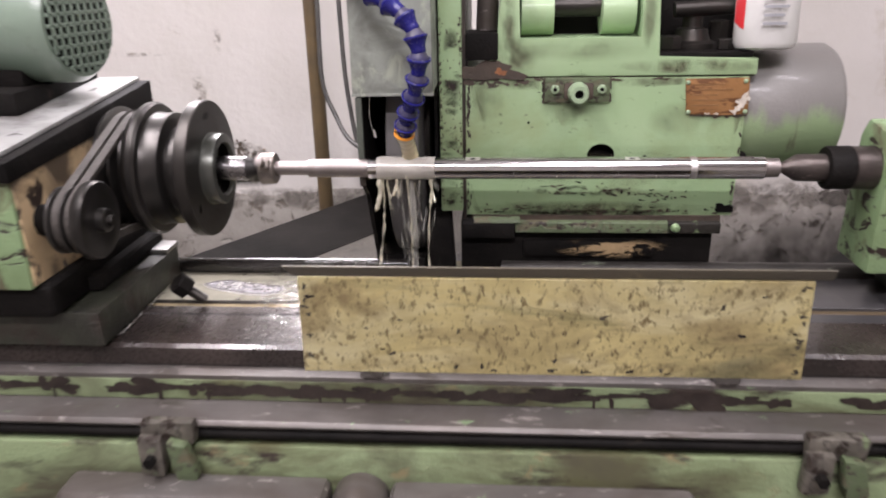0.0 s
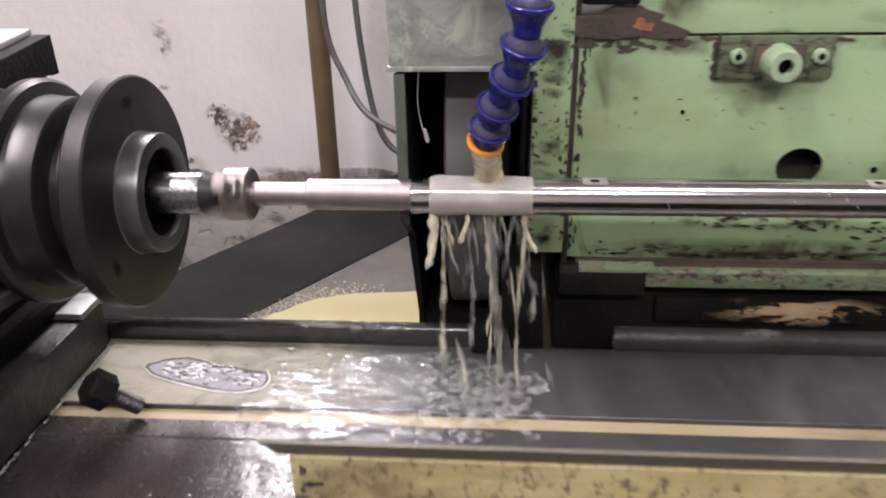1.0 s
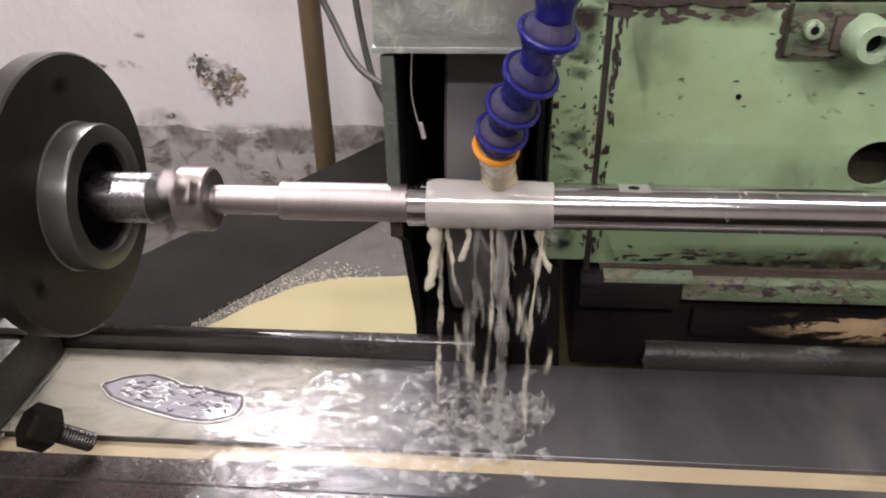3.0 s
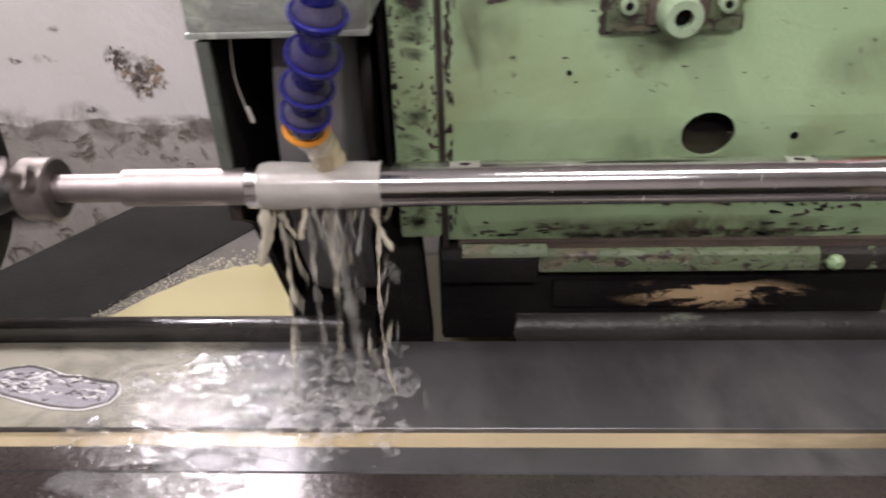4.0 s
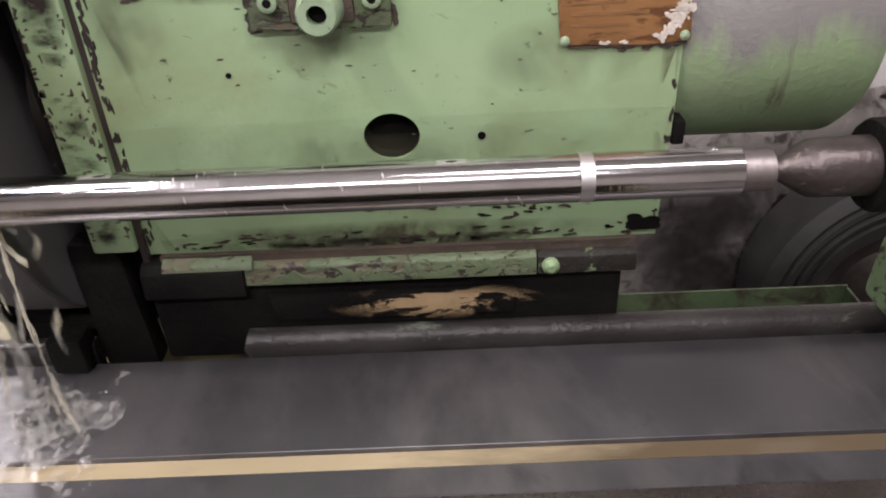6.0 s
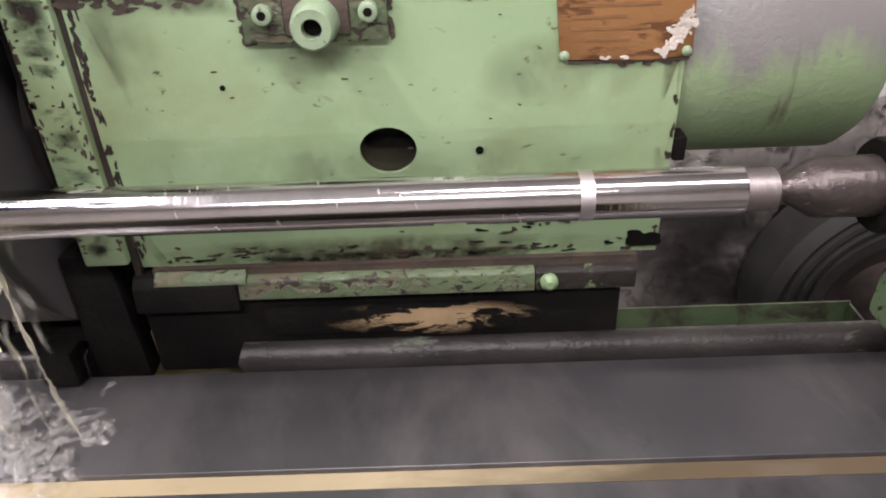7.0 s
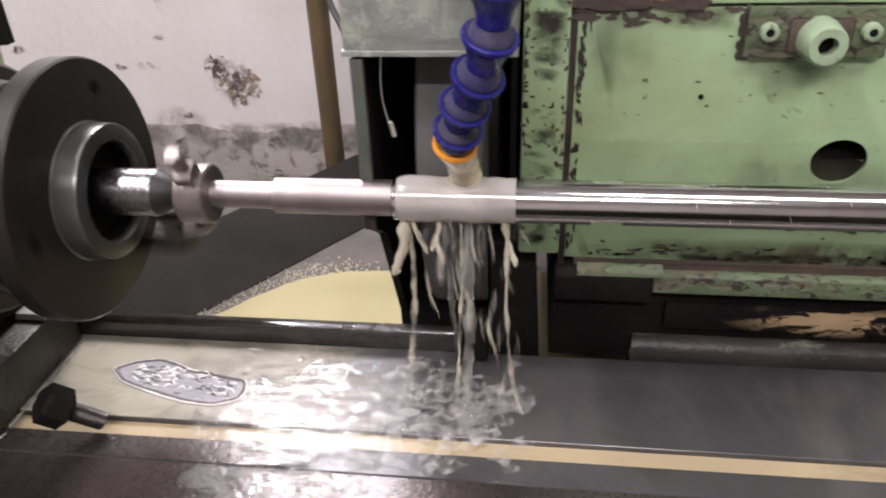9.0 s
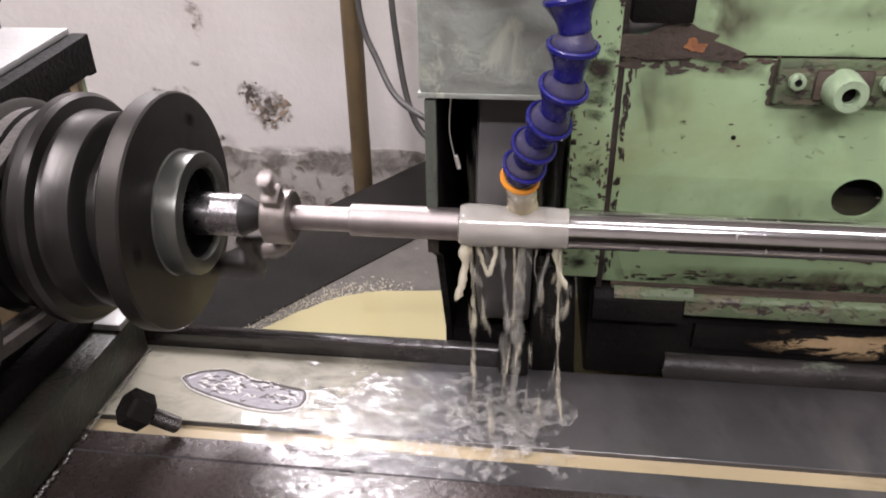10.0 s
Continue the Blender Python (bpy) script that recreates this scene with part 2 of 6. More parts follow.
film = liquid("thin_yellowish_wet_film", (0.315, 0.30, 0.235), 0.20, 0.0, 0.06, 30, coat=0.4)
splash_water = liquid("rippling_clear_coolant", (0.97, 0.96, 0.93), 0.12, 0.9, 0.35, 170, coat=0.5, distance=0.002, stretch=(0.5, 1, 1))
# grey base colour holds the lamp's reflection in a clear wet patch
mirror_film = liquid("grey_film_with_painted_reflection", (0.31, 0.30, 0.315), 0.09, 0.0, 1.0, 190, coat=0.8, distance=0.004, stretch=(0.35, 1, 1))
foam_white = liquid("white_foam_and_glint", (0.74, 0.72, 0.69), 0.25, 0.0, 0.3, 140, coat=0.3)
foam_line = liquid("dark_foam_edge", (0.14, 0.13, 0.125), 0.15, 0.0, 0.2, 100, coat=0.6)


def grime_or_shade(name, colour, scale, lo, hi, stretch=(1, 1, 1), most=0.85):
    """A thin uneven film of dirt, or of painted shade, that lets the paint under it show."""
    m = surface(name, colour, tuple(0.7 * v for v in colour), 0.5, scale=40, bump=0.2)
    nt = m.node_tree
    f = ramp(nt, noise_fac(nt, scale, 8.0, 0.65, stretch, 0.4), [(lo, 0.0), (hi, most)])
    tc = nt.nodes.new("ShaderNodeTexCoord")
    mp = nt.nodes.new("ShaderNodeMapping")
    mp.inputs["Location"].default_value, mp.inputs["Scale"].default_value = (-1, 0, -1), (2, 0, 2)
    nt.links.new(tc.outputs["Generated"], mp.inputs[0])
    ln = nt.nodes.new("ShaderNodeVectorMath")
    ln.operation = "LENGTH"
    nt.links.new(mp.outputs[0], ln.inputs[0])
    mul = nt.nodes.new("ShaderNodeMath")
    mul.operation = "MULTIPLY"
    nt.links.new(f, mul.inputs[0])
    nt.links.new(ramp(nt, ln.outputs["Value"], [(0.35, 1.0), (0.92, 0.0)]), mul.inputs[1])
    nt.links.new(mul.outputs[0], nt.nodes["Principled BSDF"].inputs["Alpha"])
    return m


grime_brown = grime_or_shade("brown_oil_smear", (0.09, 0.065, 0.04), 30, 0.42, 0.66, (1, 1, 0.6), 0.7)
grime_dark = grime_or_shade("black_oil_smear", (0.03, 0.022, 0.017), 34, 0.46, 0.58, (0.6, 1, 1.2), 0.95)
stain_soft = grime_or_shade("sooty_wall_smudge", (0.11, 0.09, 0.075), 70, 0.44, 0.60, (1, 1, 1), 0.9)
stain_warm = grime_or_shade("brownish_wall_smudge", (0.27, 0.22, 0.17), 60, 0.46, 0.66, (1, 1, 1), 0.75)
wall_dirt = grime_or_shade("grey_wall_dirt", (0.30, 0.27, 0.24), 26, 0.40, 0.70, (1, 1, 1), 0.8)
tan_flake = grime_or_shade("ragged_tan_bare_patch", (0.40, 0.285, 0.155), 42, 0.47, 0.51, (0.5, 1, 1.5), 1.0)
# dirt and the shade low on the right wall, put into one film
wall_shade_dirt = grime_or_shade("low_wall_shade_and_dirt", (0.035, 0.03, 0.027), 7, 0.30, 0.62, (1, 1, 1), 0.55)
speck_dark = grime_or_shade("fine_dark_paint_specks", (0.08, 0.06, 0.04), 170, 0.63, 0.68, (0.7, 1, 1.2), 0.8)
grime_soft = grime_or_shade("soft_olive_smear", (0.12, 0.12, 0.06), 12, 0.40, 0.75, (1, 1, 0.8), 0.6)


def broken(m, scale, lo, hi, least, most, stretch=(1, 1, 1)):
    """Lets a liquid thin out in patches."""
    nt = m.node_tree
    f = ramp(nt, noise_fac(nt, scale, 4.0, 0.6, stretch, 0.5), [(lo, least), (hi, most)])
    nt.links.new(f, nt.nodes["Principled BSDF"].inputs["Alpha"])
    return m


stream_milk = broken(liquid("thin_milky_stream", (0.88, 0.83, 0.66), 0.12, 0.45, 0.6, 220, coat=0.4, stretch=(1, 1, 0.25)), 90, 0.42, 0.66, 0.12, 0.85, (1, 1, 0.35))
stream_thin = broken(liquid("translucent_coolant_veil", (0.80, 0.78, 0.70), 0.15, 0.6, 0.6, 220, coat=0.3, stretch=(1, 1, 0.25)), 110, 0.40, 0.66, 0.08, 0.6, (1, 1, 0.25))
splash_water = broken(splash_water, 55, 0.38, 0.60, 0.15, 1.0, (0.7, 1.4, 1))
splash_milk = broken(liquid("milky_splash_crown", (0.66, 0.64, 0.60), 0.18, 0.3, 0.6, 150, coat=0.6, distance=0.004), 120, 0.44, 0.68, 0.04, 0.6)
drop_water = liquid("clear_falling_coolant", (0.92, 0.91, 0.86), 0.04, 0.85, 0.3, 120)

# ---- mesh helpers ----


def mesh_of(name, bm, material, smooth=None):
    bmesh.ops.recalc_face_normals(bm, faces=bm.faces)
    me = bpy.data.meshes.new(name)
    bm.to_mesh(me)
    bm.free()
    me.materials.append(material)
    if smooth is not None:
        me.shade_smooth()
        if smooth < 179:
            me.set_sharp_from_angle(angle=radians(smooth))
    return me


def part(name, bm, material, parent=None, label="", smooth=35):
    ob = new(name, mesh_of(name, bm, material, smooth))
    if parent is not None:
        ob.parent = parent
    return tagged(ob, label=label) if label else ob


def thing(name, label, category, group="", kind="", at=(0, 0, 0)):
    ob = new(name)
    ob.empty_display_size = 0.02
    ob.location = at
    return tagged(ob, label, category, group, kind)


def box(bm, x0, x1, y0, y1, z0, z1, bevel=0.0, m=None, seg=2):
    r = bmesh.ops.create_cube(bm, size=1.0)
    vs = r["verts"]
    for v in vs:
        v.co = Vector((x0 + (v.co.x + 0.5) * (x1 - x0), y0 + (v.co.y + 0.5) * (y1 - y0), z0 + (v.co.z + 0.5) * (z1 - z0)))
    if bevel:
        es = list({e for v in vs for e in v.link_edges})
        r = bmesh.ops.bevel(bm, geom=es, offset=bevel, segments=seg, affect="EDGES", profile=0.6)
        vs = list({v for f in r["faces"] for v in f.verts} | {v for v in vs if v.is_valid})
    if m is not None:
        for v in vs:
            v.co = m @ v.co
    return bm


def prism(bm, outline, x0, x1, axis="x", bevel=0.0):
    """An outline of (a, b) pairs drawn out along an axis: x takes (y, z), y takes (x, z), z takes (x, y)."""
    def at(a, b, c):
        return {"x": (c, a, b), "y": (a, c, b), "z": (a, b, c)}[axis]
    lo = [bm.verts.new(at(a, b, x0)) for a, b in outline]
    hi = [bm.verts.new(at(a, b, x1)) for a, b in outline]
    n = len(outline)
    fs = [bm.faces.new((lo[i], lo[(i + 1) % n], hi[(i + 1) % n], hi[i])) for i in range(n)]
    fs += [bm.faces.new(lo[::-1]), bm.faces.new(hi)]
    if bevel:
        es = list({e for f in fs for e in f.edges})
        bmesh.ops.bevel(bm, geom=es, offset=bevel, segments=2, affect="EDGES", profile=0.6)
    return bm


def lathe(bm, profile, seg=48, m=Matrix(), closed=True):
    """Turns a profile of (x, r) pairs about the x axis, then applies m."""
    rings = []
    for x, r in profile:
        rings.append([bm.verts.new(m @ Vector((x, r * math.cos(2 * math.pi * k / seg), r * math.sin(2 * math.pi * k / seg)))) for k in range(seg)])
    for a, b in zip(rings, rings[1:]):
        for k in range(seg):
            bm.faces.new((a[k], a[(k + 1) % seg], b[(k + 1) % seg], b[k]))
    if closed:
        bm.faces.new(rings[0][::-1])
        bm.faces.new(rings[-1])
    return bm


def along(p, q):
    """The pose that takes the x axis to the way from p to q, at p."""
    d = Vector(q) - Vector(p)
    return Matrix.Translation(p) @ d.to_track_quat("X", "Z").to_matrix().to_4x4()


def rod(bm, p, q, r, seg=16, r2=None, cap=0.0):
    n = (Vector(q) - Vector(p)).length
    r2 = r if r2 is None else r2
    prof = [(0, r - cap), (cap, r), (n - cap, r2), (n, r2 - cap)] if cap else [(0, r), (n, r2)]
    return lathe(bm, prof, seg, along(p, q))


def sweep(bm, pts, r, seg=10, thick=None):
    """A round tube through points; thick, where given, is a radius for each point."""
    pts = [Vector(p) for p in pts]
    rings = []
    side = None
    for i, p in enumerate(pts):
        d = (pts[min(i + 1, len(pts) - 1)] - pts[max(i - 1, 0)]).normalized()
        if side is None:
            side = d.orthogonal().normalized()
        side = (side - d * side.dot(d)).normalized()
        up = d.cross(side)
        rr = thick[i] if thick else r
        rings.append([bm.verts.new(p + rr * (math.cos(2 * math.pi * k / seg) * side + math.sin(2 * math.pi * k / seg) * up)) for k in range(seg)])
    for a, b in zip(rings, rings[1:]):
        for k in range(seg):
            bm.faces.new((a[k], a[(k + 1) % seg], b[(k + 1) % seg], b[k]))
    bm.faces.new(rings[0][::-1])
    bm.faces.new(rings[-1])
    return bm


def curve_points(ctrl, n):
    """A smooth line of n points through the control points."""
    c = [Vector(p) for p in ctrl]
    c = [2 * c[0] - c[1]] + c + [2 * c[-1] - c[-2]]
    out = []
    spans = len(c) - 3
    for i in range(n):
        u = i / (n - 1) * spans
        k = min(int(u), spans - 1)
        f = u - k
        a, b, d, e = c[k:k + 4]
        out.append(0.5 * (2 * b + (d - a) * f + (2 * a - 5 * b + 4 * d - e) * f * f + (3 * b - a - 3 * d + e) * f ** 3))
    return out


def patch(bm, x, z, y, w, h, seed, rough=0.3, n=26, thick=0.0015, lean=0.0):
    """A thin ragged flake, or where very thin a mere film of dirt, on a wall that faces -y."""
    rnd = random.Random(seed)
    ph = [rnd.uniform(0, 6.28) for _ in range(5)]
    pts = []
    for k in range(n):
        a = 2 * math.pi * k / n
        q = 1 + rough * sum(math.sin((j + 2) * a + ph[j]) / (j + 1.6) for j in range(5)) + rnd.uniform(-0.12, 0.12)
        px, pz = 0.5 * w * q * math.cos(a), 0.5 * h * q * math.sin(a)
        pts.append((x + px + lean * pz, z + pz))
    if thick < 0.0002:
        bm.faces.new([bm.verts.new((px, y - thick, pz)) for px, pz in pts])
    else:
        prism(bm, pts, y, y - thick, "y")
    return bm


def flat_patch(bm, outline, z, thick):
    prism(bm, outline, z, z + thick, "z")
    return bm


AX = 1.1  # height of the shaft's axis over the floor; the axis runs along x at y = 0
CARRIED = []  # things that ride on the traversing table


def darkens_along_x(m, start, end, colour):
    """The liquid darkens to the given colour along the groove."""
    nt = m.node_tree
    b = nt.nodes["Principled BSDF"]
    tc = nt.nodes.new("ShaderNodeTexCoord")
    sep = nt.nodes.new("ShaderNodeSeparateXYZ")
    nt.links.new(tc.outputs["Object"], sep.inputs[0])
    mr = nd(nt, "ShaderNodeMapRange", From_Min=start, From_Max=end)
    nt.links.new(sep.outputs["X"], mr.inputs["Value"])
    add = nt.nodes.new("ShaderNodeMath")
    add.operation = "ADD"
    nt.links.new(mr.outputs[0], add.inputs[0])
    nt.links.new(noise_fac(nt, 26, 6.0, 0.6, (0.35, 1.6, 1), 0.3), add.inputs[1])
    nt.links.new(blend(nt, ramp(nt, add.outputs[0], [(0.58, 0.0), (0.98, 1.0)]), tuple(b.inputs["Base Color"].default_value)[:3], colour), b.inputs["Base Color"])


darkens_along_x(coolant_groove, 0.10, 0.44, (0.11, 0.082, 0.05))


def thins_out(m, start, end):
    """The film grows thinner along the table until the iron shows."""
    nt = m.node_tree
    tc = nt.nodes.new("ShaderNodeTexCoord")
    sep = nt.nodes.new("ShaderNodeSeparateXYZ")
    nt.links.new(tc.outputs["Object"], sep.inputs[0])
    mr = nd(nt, "ShaderNodeMapRange", From_Min=start, From_Max=end)
    nt.links.new(sep.outputs["X"], mr.inputs["Value"])
    add = nt.nodes.new("ShaderNodeMath")
    add.operation = "ADD"
    nt.links.new(mr.outputs[0], add.inputs[0])
    nt.links.new(noise_fac(nt, 30, 5.0, 0.6, (0.8, 1.4, 1), 0.5), add.inputs[1])
    nt.links.new(ramp(nt, add.outputs[0], [(0.45, 1.0), (1.0, 0.0)]), nt.nodes["Principled BSDF"].inputs["Alpha"])


thins_out(film, -0.30, -0.02)

# ---- the room ----
WALL_Y = 0.70


def room():
    bm = bmesh.new()
    box(bm, -3.2, 3.2, -3.2, WALL_Y + 0.2, -0.1, 0.0)
    tagged(part("floor", bm, floor_paint), "oil-stained grey concrete workshop floor", "floor", kind="structure")
    for name, b in (("wall_north", (-3.2, 3.2, WALL_Y, WALL_Y + 0.2, 0, 3)), ("wall_south", (-3.2, 3.2, -3.4, -3.2, 0, 3)),
                    ("wall_west", (-3.4, -3.2, -3.4, WALL_Y + 0.2, 0, 3)), ("wall_east", (3.2, 3.4, -3.4, WALL_Y + 0.2, 0, 3))):
        bm = bmesh.new()
        box(bm, *b)
        w = tagged(part(name, bm, wall_paint), "dirty white painted plaster workshop wall", "wall", kind="structure")
        if name == "wall_north":
            north = w
    bm = bmesh.new()
    box(bm, -3.4, 3.4, -3.4, WALL_Y + 0.2, 3.0, 3.1)
    tagged(part("ceiling", bm, ceiling_paint), "plain white painted workshop ceiling", "ceiling", kind="structure")
    # bare render at the foot of the wall, with an uneven upper edge
    bm = bmesh.new()
    rnd = random.Random(5)
    top = [(-3.2 + 6.4 * k / 160, 0.866 + 0.004 * math.sin(k * 0.9) + rnd.uniform(-0.006, 0.006)) for k in range(161)]
    prism(bm, [(-3.2, 0.0)] + top + [(3.2, 0.0)], WALL_Y - 0.0015, WALL_Y + 0.001, "y")
    tagged(part("wall_render", bm, wall_render, smooth=None), "grey crumbling cement render along the wall's foot", "wall", kind="structure")
    # stains where the paint has come off
    for i, (x, z, w, h, m, lab) in enumerate((
            (-0.62, 1.09, 0.02, 0.045, stain_tan, ""), (-0.66, 0.965, 0.03, 0.010, stain_tan, ""),
            (-0.705, 0.965, 0.018, 0.008, stain_dark, ""), (-0.63, 1.01, 0.014, 0.008, stain_tan, ""),
            (-0.49, 0.925, 0.018, 0.009, stain_tan, ""), (-0.61, 0.885, 0.012, 0.01, stain_dark, ""),
            (-0.75, 1.16, 0.12, 0.006, stain_tan, ""), (-0.57, 1.19, 0.012, 0.05, stain_tan, ""),
            (-0.80, 0.92, 0.012, 0.016, stain_dark, ""), (-0.87, 0.99, 0.016, 0.01, stain_dark, ""),
            (0.66, 0.80, 0.03, 0.015, stain_dark, ""), (0.60, 0.73, 0.02, 0.02, stain_dark, ""), (0.70, 0.69, 0.03, 0.02, stain_tan, ""),
            (0.77, 1.1, 0.03, 0.02, stain_tan, ""), (0.80, 0.99, 0.02, 0.014, stain_dark, ""), (0.85, 1.05, 0.02, 0.01, stain_tan, ""))):
        bm = bmesh.new()
        patch(bm, x, z, WALL_Y - (0.0003 if z > 0.88 else 0.004) - 0.00003 * i, 1.7 * w, 1.7 * h, 40 + i, 0.25, thick=0.0001)
        part("wall_smudge_or_shade", bm, stain_soft if m is stain_dark else stain_warm, north, lab, smooth=None)
    rnd = random.Random(12)
    for k, (x, z, a, q, m) in enumerate(((-0.548, 0.964, 0.05, 0.045, stain_soft), (-0.526, 0.94, 0.085, 0.085, stain_warm), (-0.523, 0.913, 0.035, 0.035, stain_soft), (-0.505, 0.945, 0.03, 0.05, stain_warm), (-0.515, 0.935, 0.07, 0.07, stain_soft))):
        bm = bmesh.new()
        patch(bm, x, z, WALL_Y - 0.0001 * (k + 1), a, q, 700 + k, 0.1, 30, 0.00005)
        part("wall_smudge_or_shade", bm, m, north, smooth=None)
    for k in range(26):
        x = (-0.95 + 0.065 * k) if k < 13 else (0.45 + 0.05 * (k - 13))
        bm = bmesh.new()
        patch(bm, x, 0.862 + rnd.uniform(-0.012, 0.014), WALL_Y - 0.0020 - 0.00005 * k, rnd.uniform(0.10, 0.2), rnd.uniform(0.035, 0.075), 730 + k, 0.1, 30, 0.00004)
        part("wall_smudge_or_shade", bm, wall_dirt, north, smooth=None)
    # dark films paint dirt and shade low on the wall right of the machine
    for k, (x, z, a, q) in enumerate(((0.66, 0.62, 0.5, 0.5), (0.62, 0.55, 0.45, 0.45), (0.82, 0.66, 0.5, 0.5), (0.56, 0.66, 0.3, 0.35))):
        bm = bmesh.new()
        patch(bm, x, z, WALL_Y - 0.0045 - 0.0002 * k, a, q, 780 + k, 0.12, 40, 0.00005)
        part("wall_smudge_or_shade", bm, wall_shade_dirt, north, smooth=None)
    for k in range(70):
        u = rnd.random()
        if k < 26:
            x, z, q = rnd.gauss(-0.548, 0.011), rnd.gauss(0.962, 0.009), stain_dark
        elif k < 48:
            x, z, q = -0.545 + 0.035 * u + rnd.gauss(0, 0.007), 0.950 - 0.045 * u + rnd.gauss(0, 0.006), stain_tan if k % 3 else stain_dark
        else:
            x, z, q = -0.505 + 0.022 * u + rnd.gauss(0, 0.004), 0.915 + 0.045 * u + rnd.gauss(0, 0.006), stain_tan
        bm = bmesh.new()
        patch(bm, x, z, WALL_Y, rnd.uniform(0.002, 0.007), rnd.uniform(0.002, 0.007), 500 + k, 0.5, 16, 0.0006 + 0.00002 * k)
        part("plaster_chip", bm, q, north, smooth=None)
    # unseen lamp fittings; the last ceiling one goes with the added front fill
    for x, y, z, turn in ((-0.92, -0.55, 2.85, 82), (0.95, -0.85, 2.85, -8), (0.1, -2.2, 2.85, 0)):
        lamp = thing("unseen_ceiling_lamp", "unseen white fluorescent tube fitting under the ceiling", "lamp", "ceiling lamps")
        bm = bmesh.new()
        box(bm, -0.65, 0.65, -0.07, 0.07, 0.012, 0.15, 0.006, pose(x, y, z, 0, 0, turn))
        part("lamp_housing", bm, lamp_white, lamp)
    # housing added round the assumed wall source
    lamp = thing("unseen_wall_lamp", "unseen white light box on the wall, assumed from table glare", "lamp")
    bm = bmesh.new()
    box(bm, -0.66, -0.28, 0.63, WALL_Y, 1.46, 1.87, 0.005)
    part("lamp_housing", bm, lamp_white, lamp)
    # pipe and cables in front of the wall
    pipe = thing("wall_pipe", "ochre painted upright steel pipe before the wall", "pipe")
    bm = bmesh.new()
    rod(bm, (-0.343, 0.585, 0.0), (-0.340, 0.575, 2.2), 0.0142, 20)
    part("pipe", bm, pipe_paint, pipe)
    cable = thing("hanging_cable", "black rubber cables hanging beside the pipe", "cable")
    bm = bmesh.new()
    sweep(bm, curve_points([(-0.335, 0.56, 1.75), (-0.325, 0.56, 1.30), (-0.325, 0.555, 1.13), (-0.30, 0.54, 1.06), (-0.265, 0.5, 1.02), (-0.2, 0.45, 1.0)], 40), 0.0042)
    part("cable", bm, cable_rubber, cable)
    bm = bmesh.new()
    sweep(bm, curve_points([(-0.29, 0.56, 1.8), (-0.285, 0.56, 1.25), (-0.275, 0.55, 1.08), (-0.25, 0.53, 0.98), (-0.2, 0.5, 0.95)], 40), 0.0042)
    part("cable", bm, cable_rubber, cable)
    # worn tyre leaning at the wall
    tyre = thing("tyre", "old black rubber tyre hung on the wall", "tyre")
    bm = bmesh.new()
    m = pose(0.835, 0.640, 0.574, 0, 0, -88) @ Matrix.Scale(0.668, 4)
    prof = [(0.075, 0.17), (0.085, 0.20), (0.088, 0.212), (0.078, 0.214), (0.086, 0.225), (0.089, 0.236), (0.078, 0.239), (0.085, 0.25), (0.084, 0.262),
            (0.073, 0.265), (0.078, 0.276), (0.070, 0.288), (0.055, 0.30), (-0.066, 0.30), (-0.086, 0.25), (-0.088, 0.22), (-0.075, 0.17)]
    lathe(bm, prof, 64, m, closed=False)
    part("rubber_tyre", bm, rubber, tyre)
    bm = bmesh.new()
    lathe(bm, [(0.06, 0.03), (0.055, 0.06), (0.035, 0.10), (0.06, 0.16), (0.075, 0.172), (0.05, 0.172), (-0.03, 0.15)], 48, m)
    part("rim", bm, brown_steel, tyre)


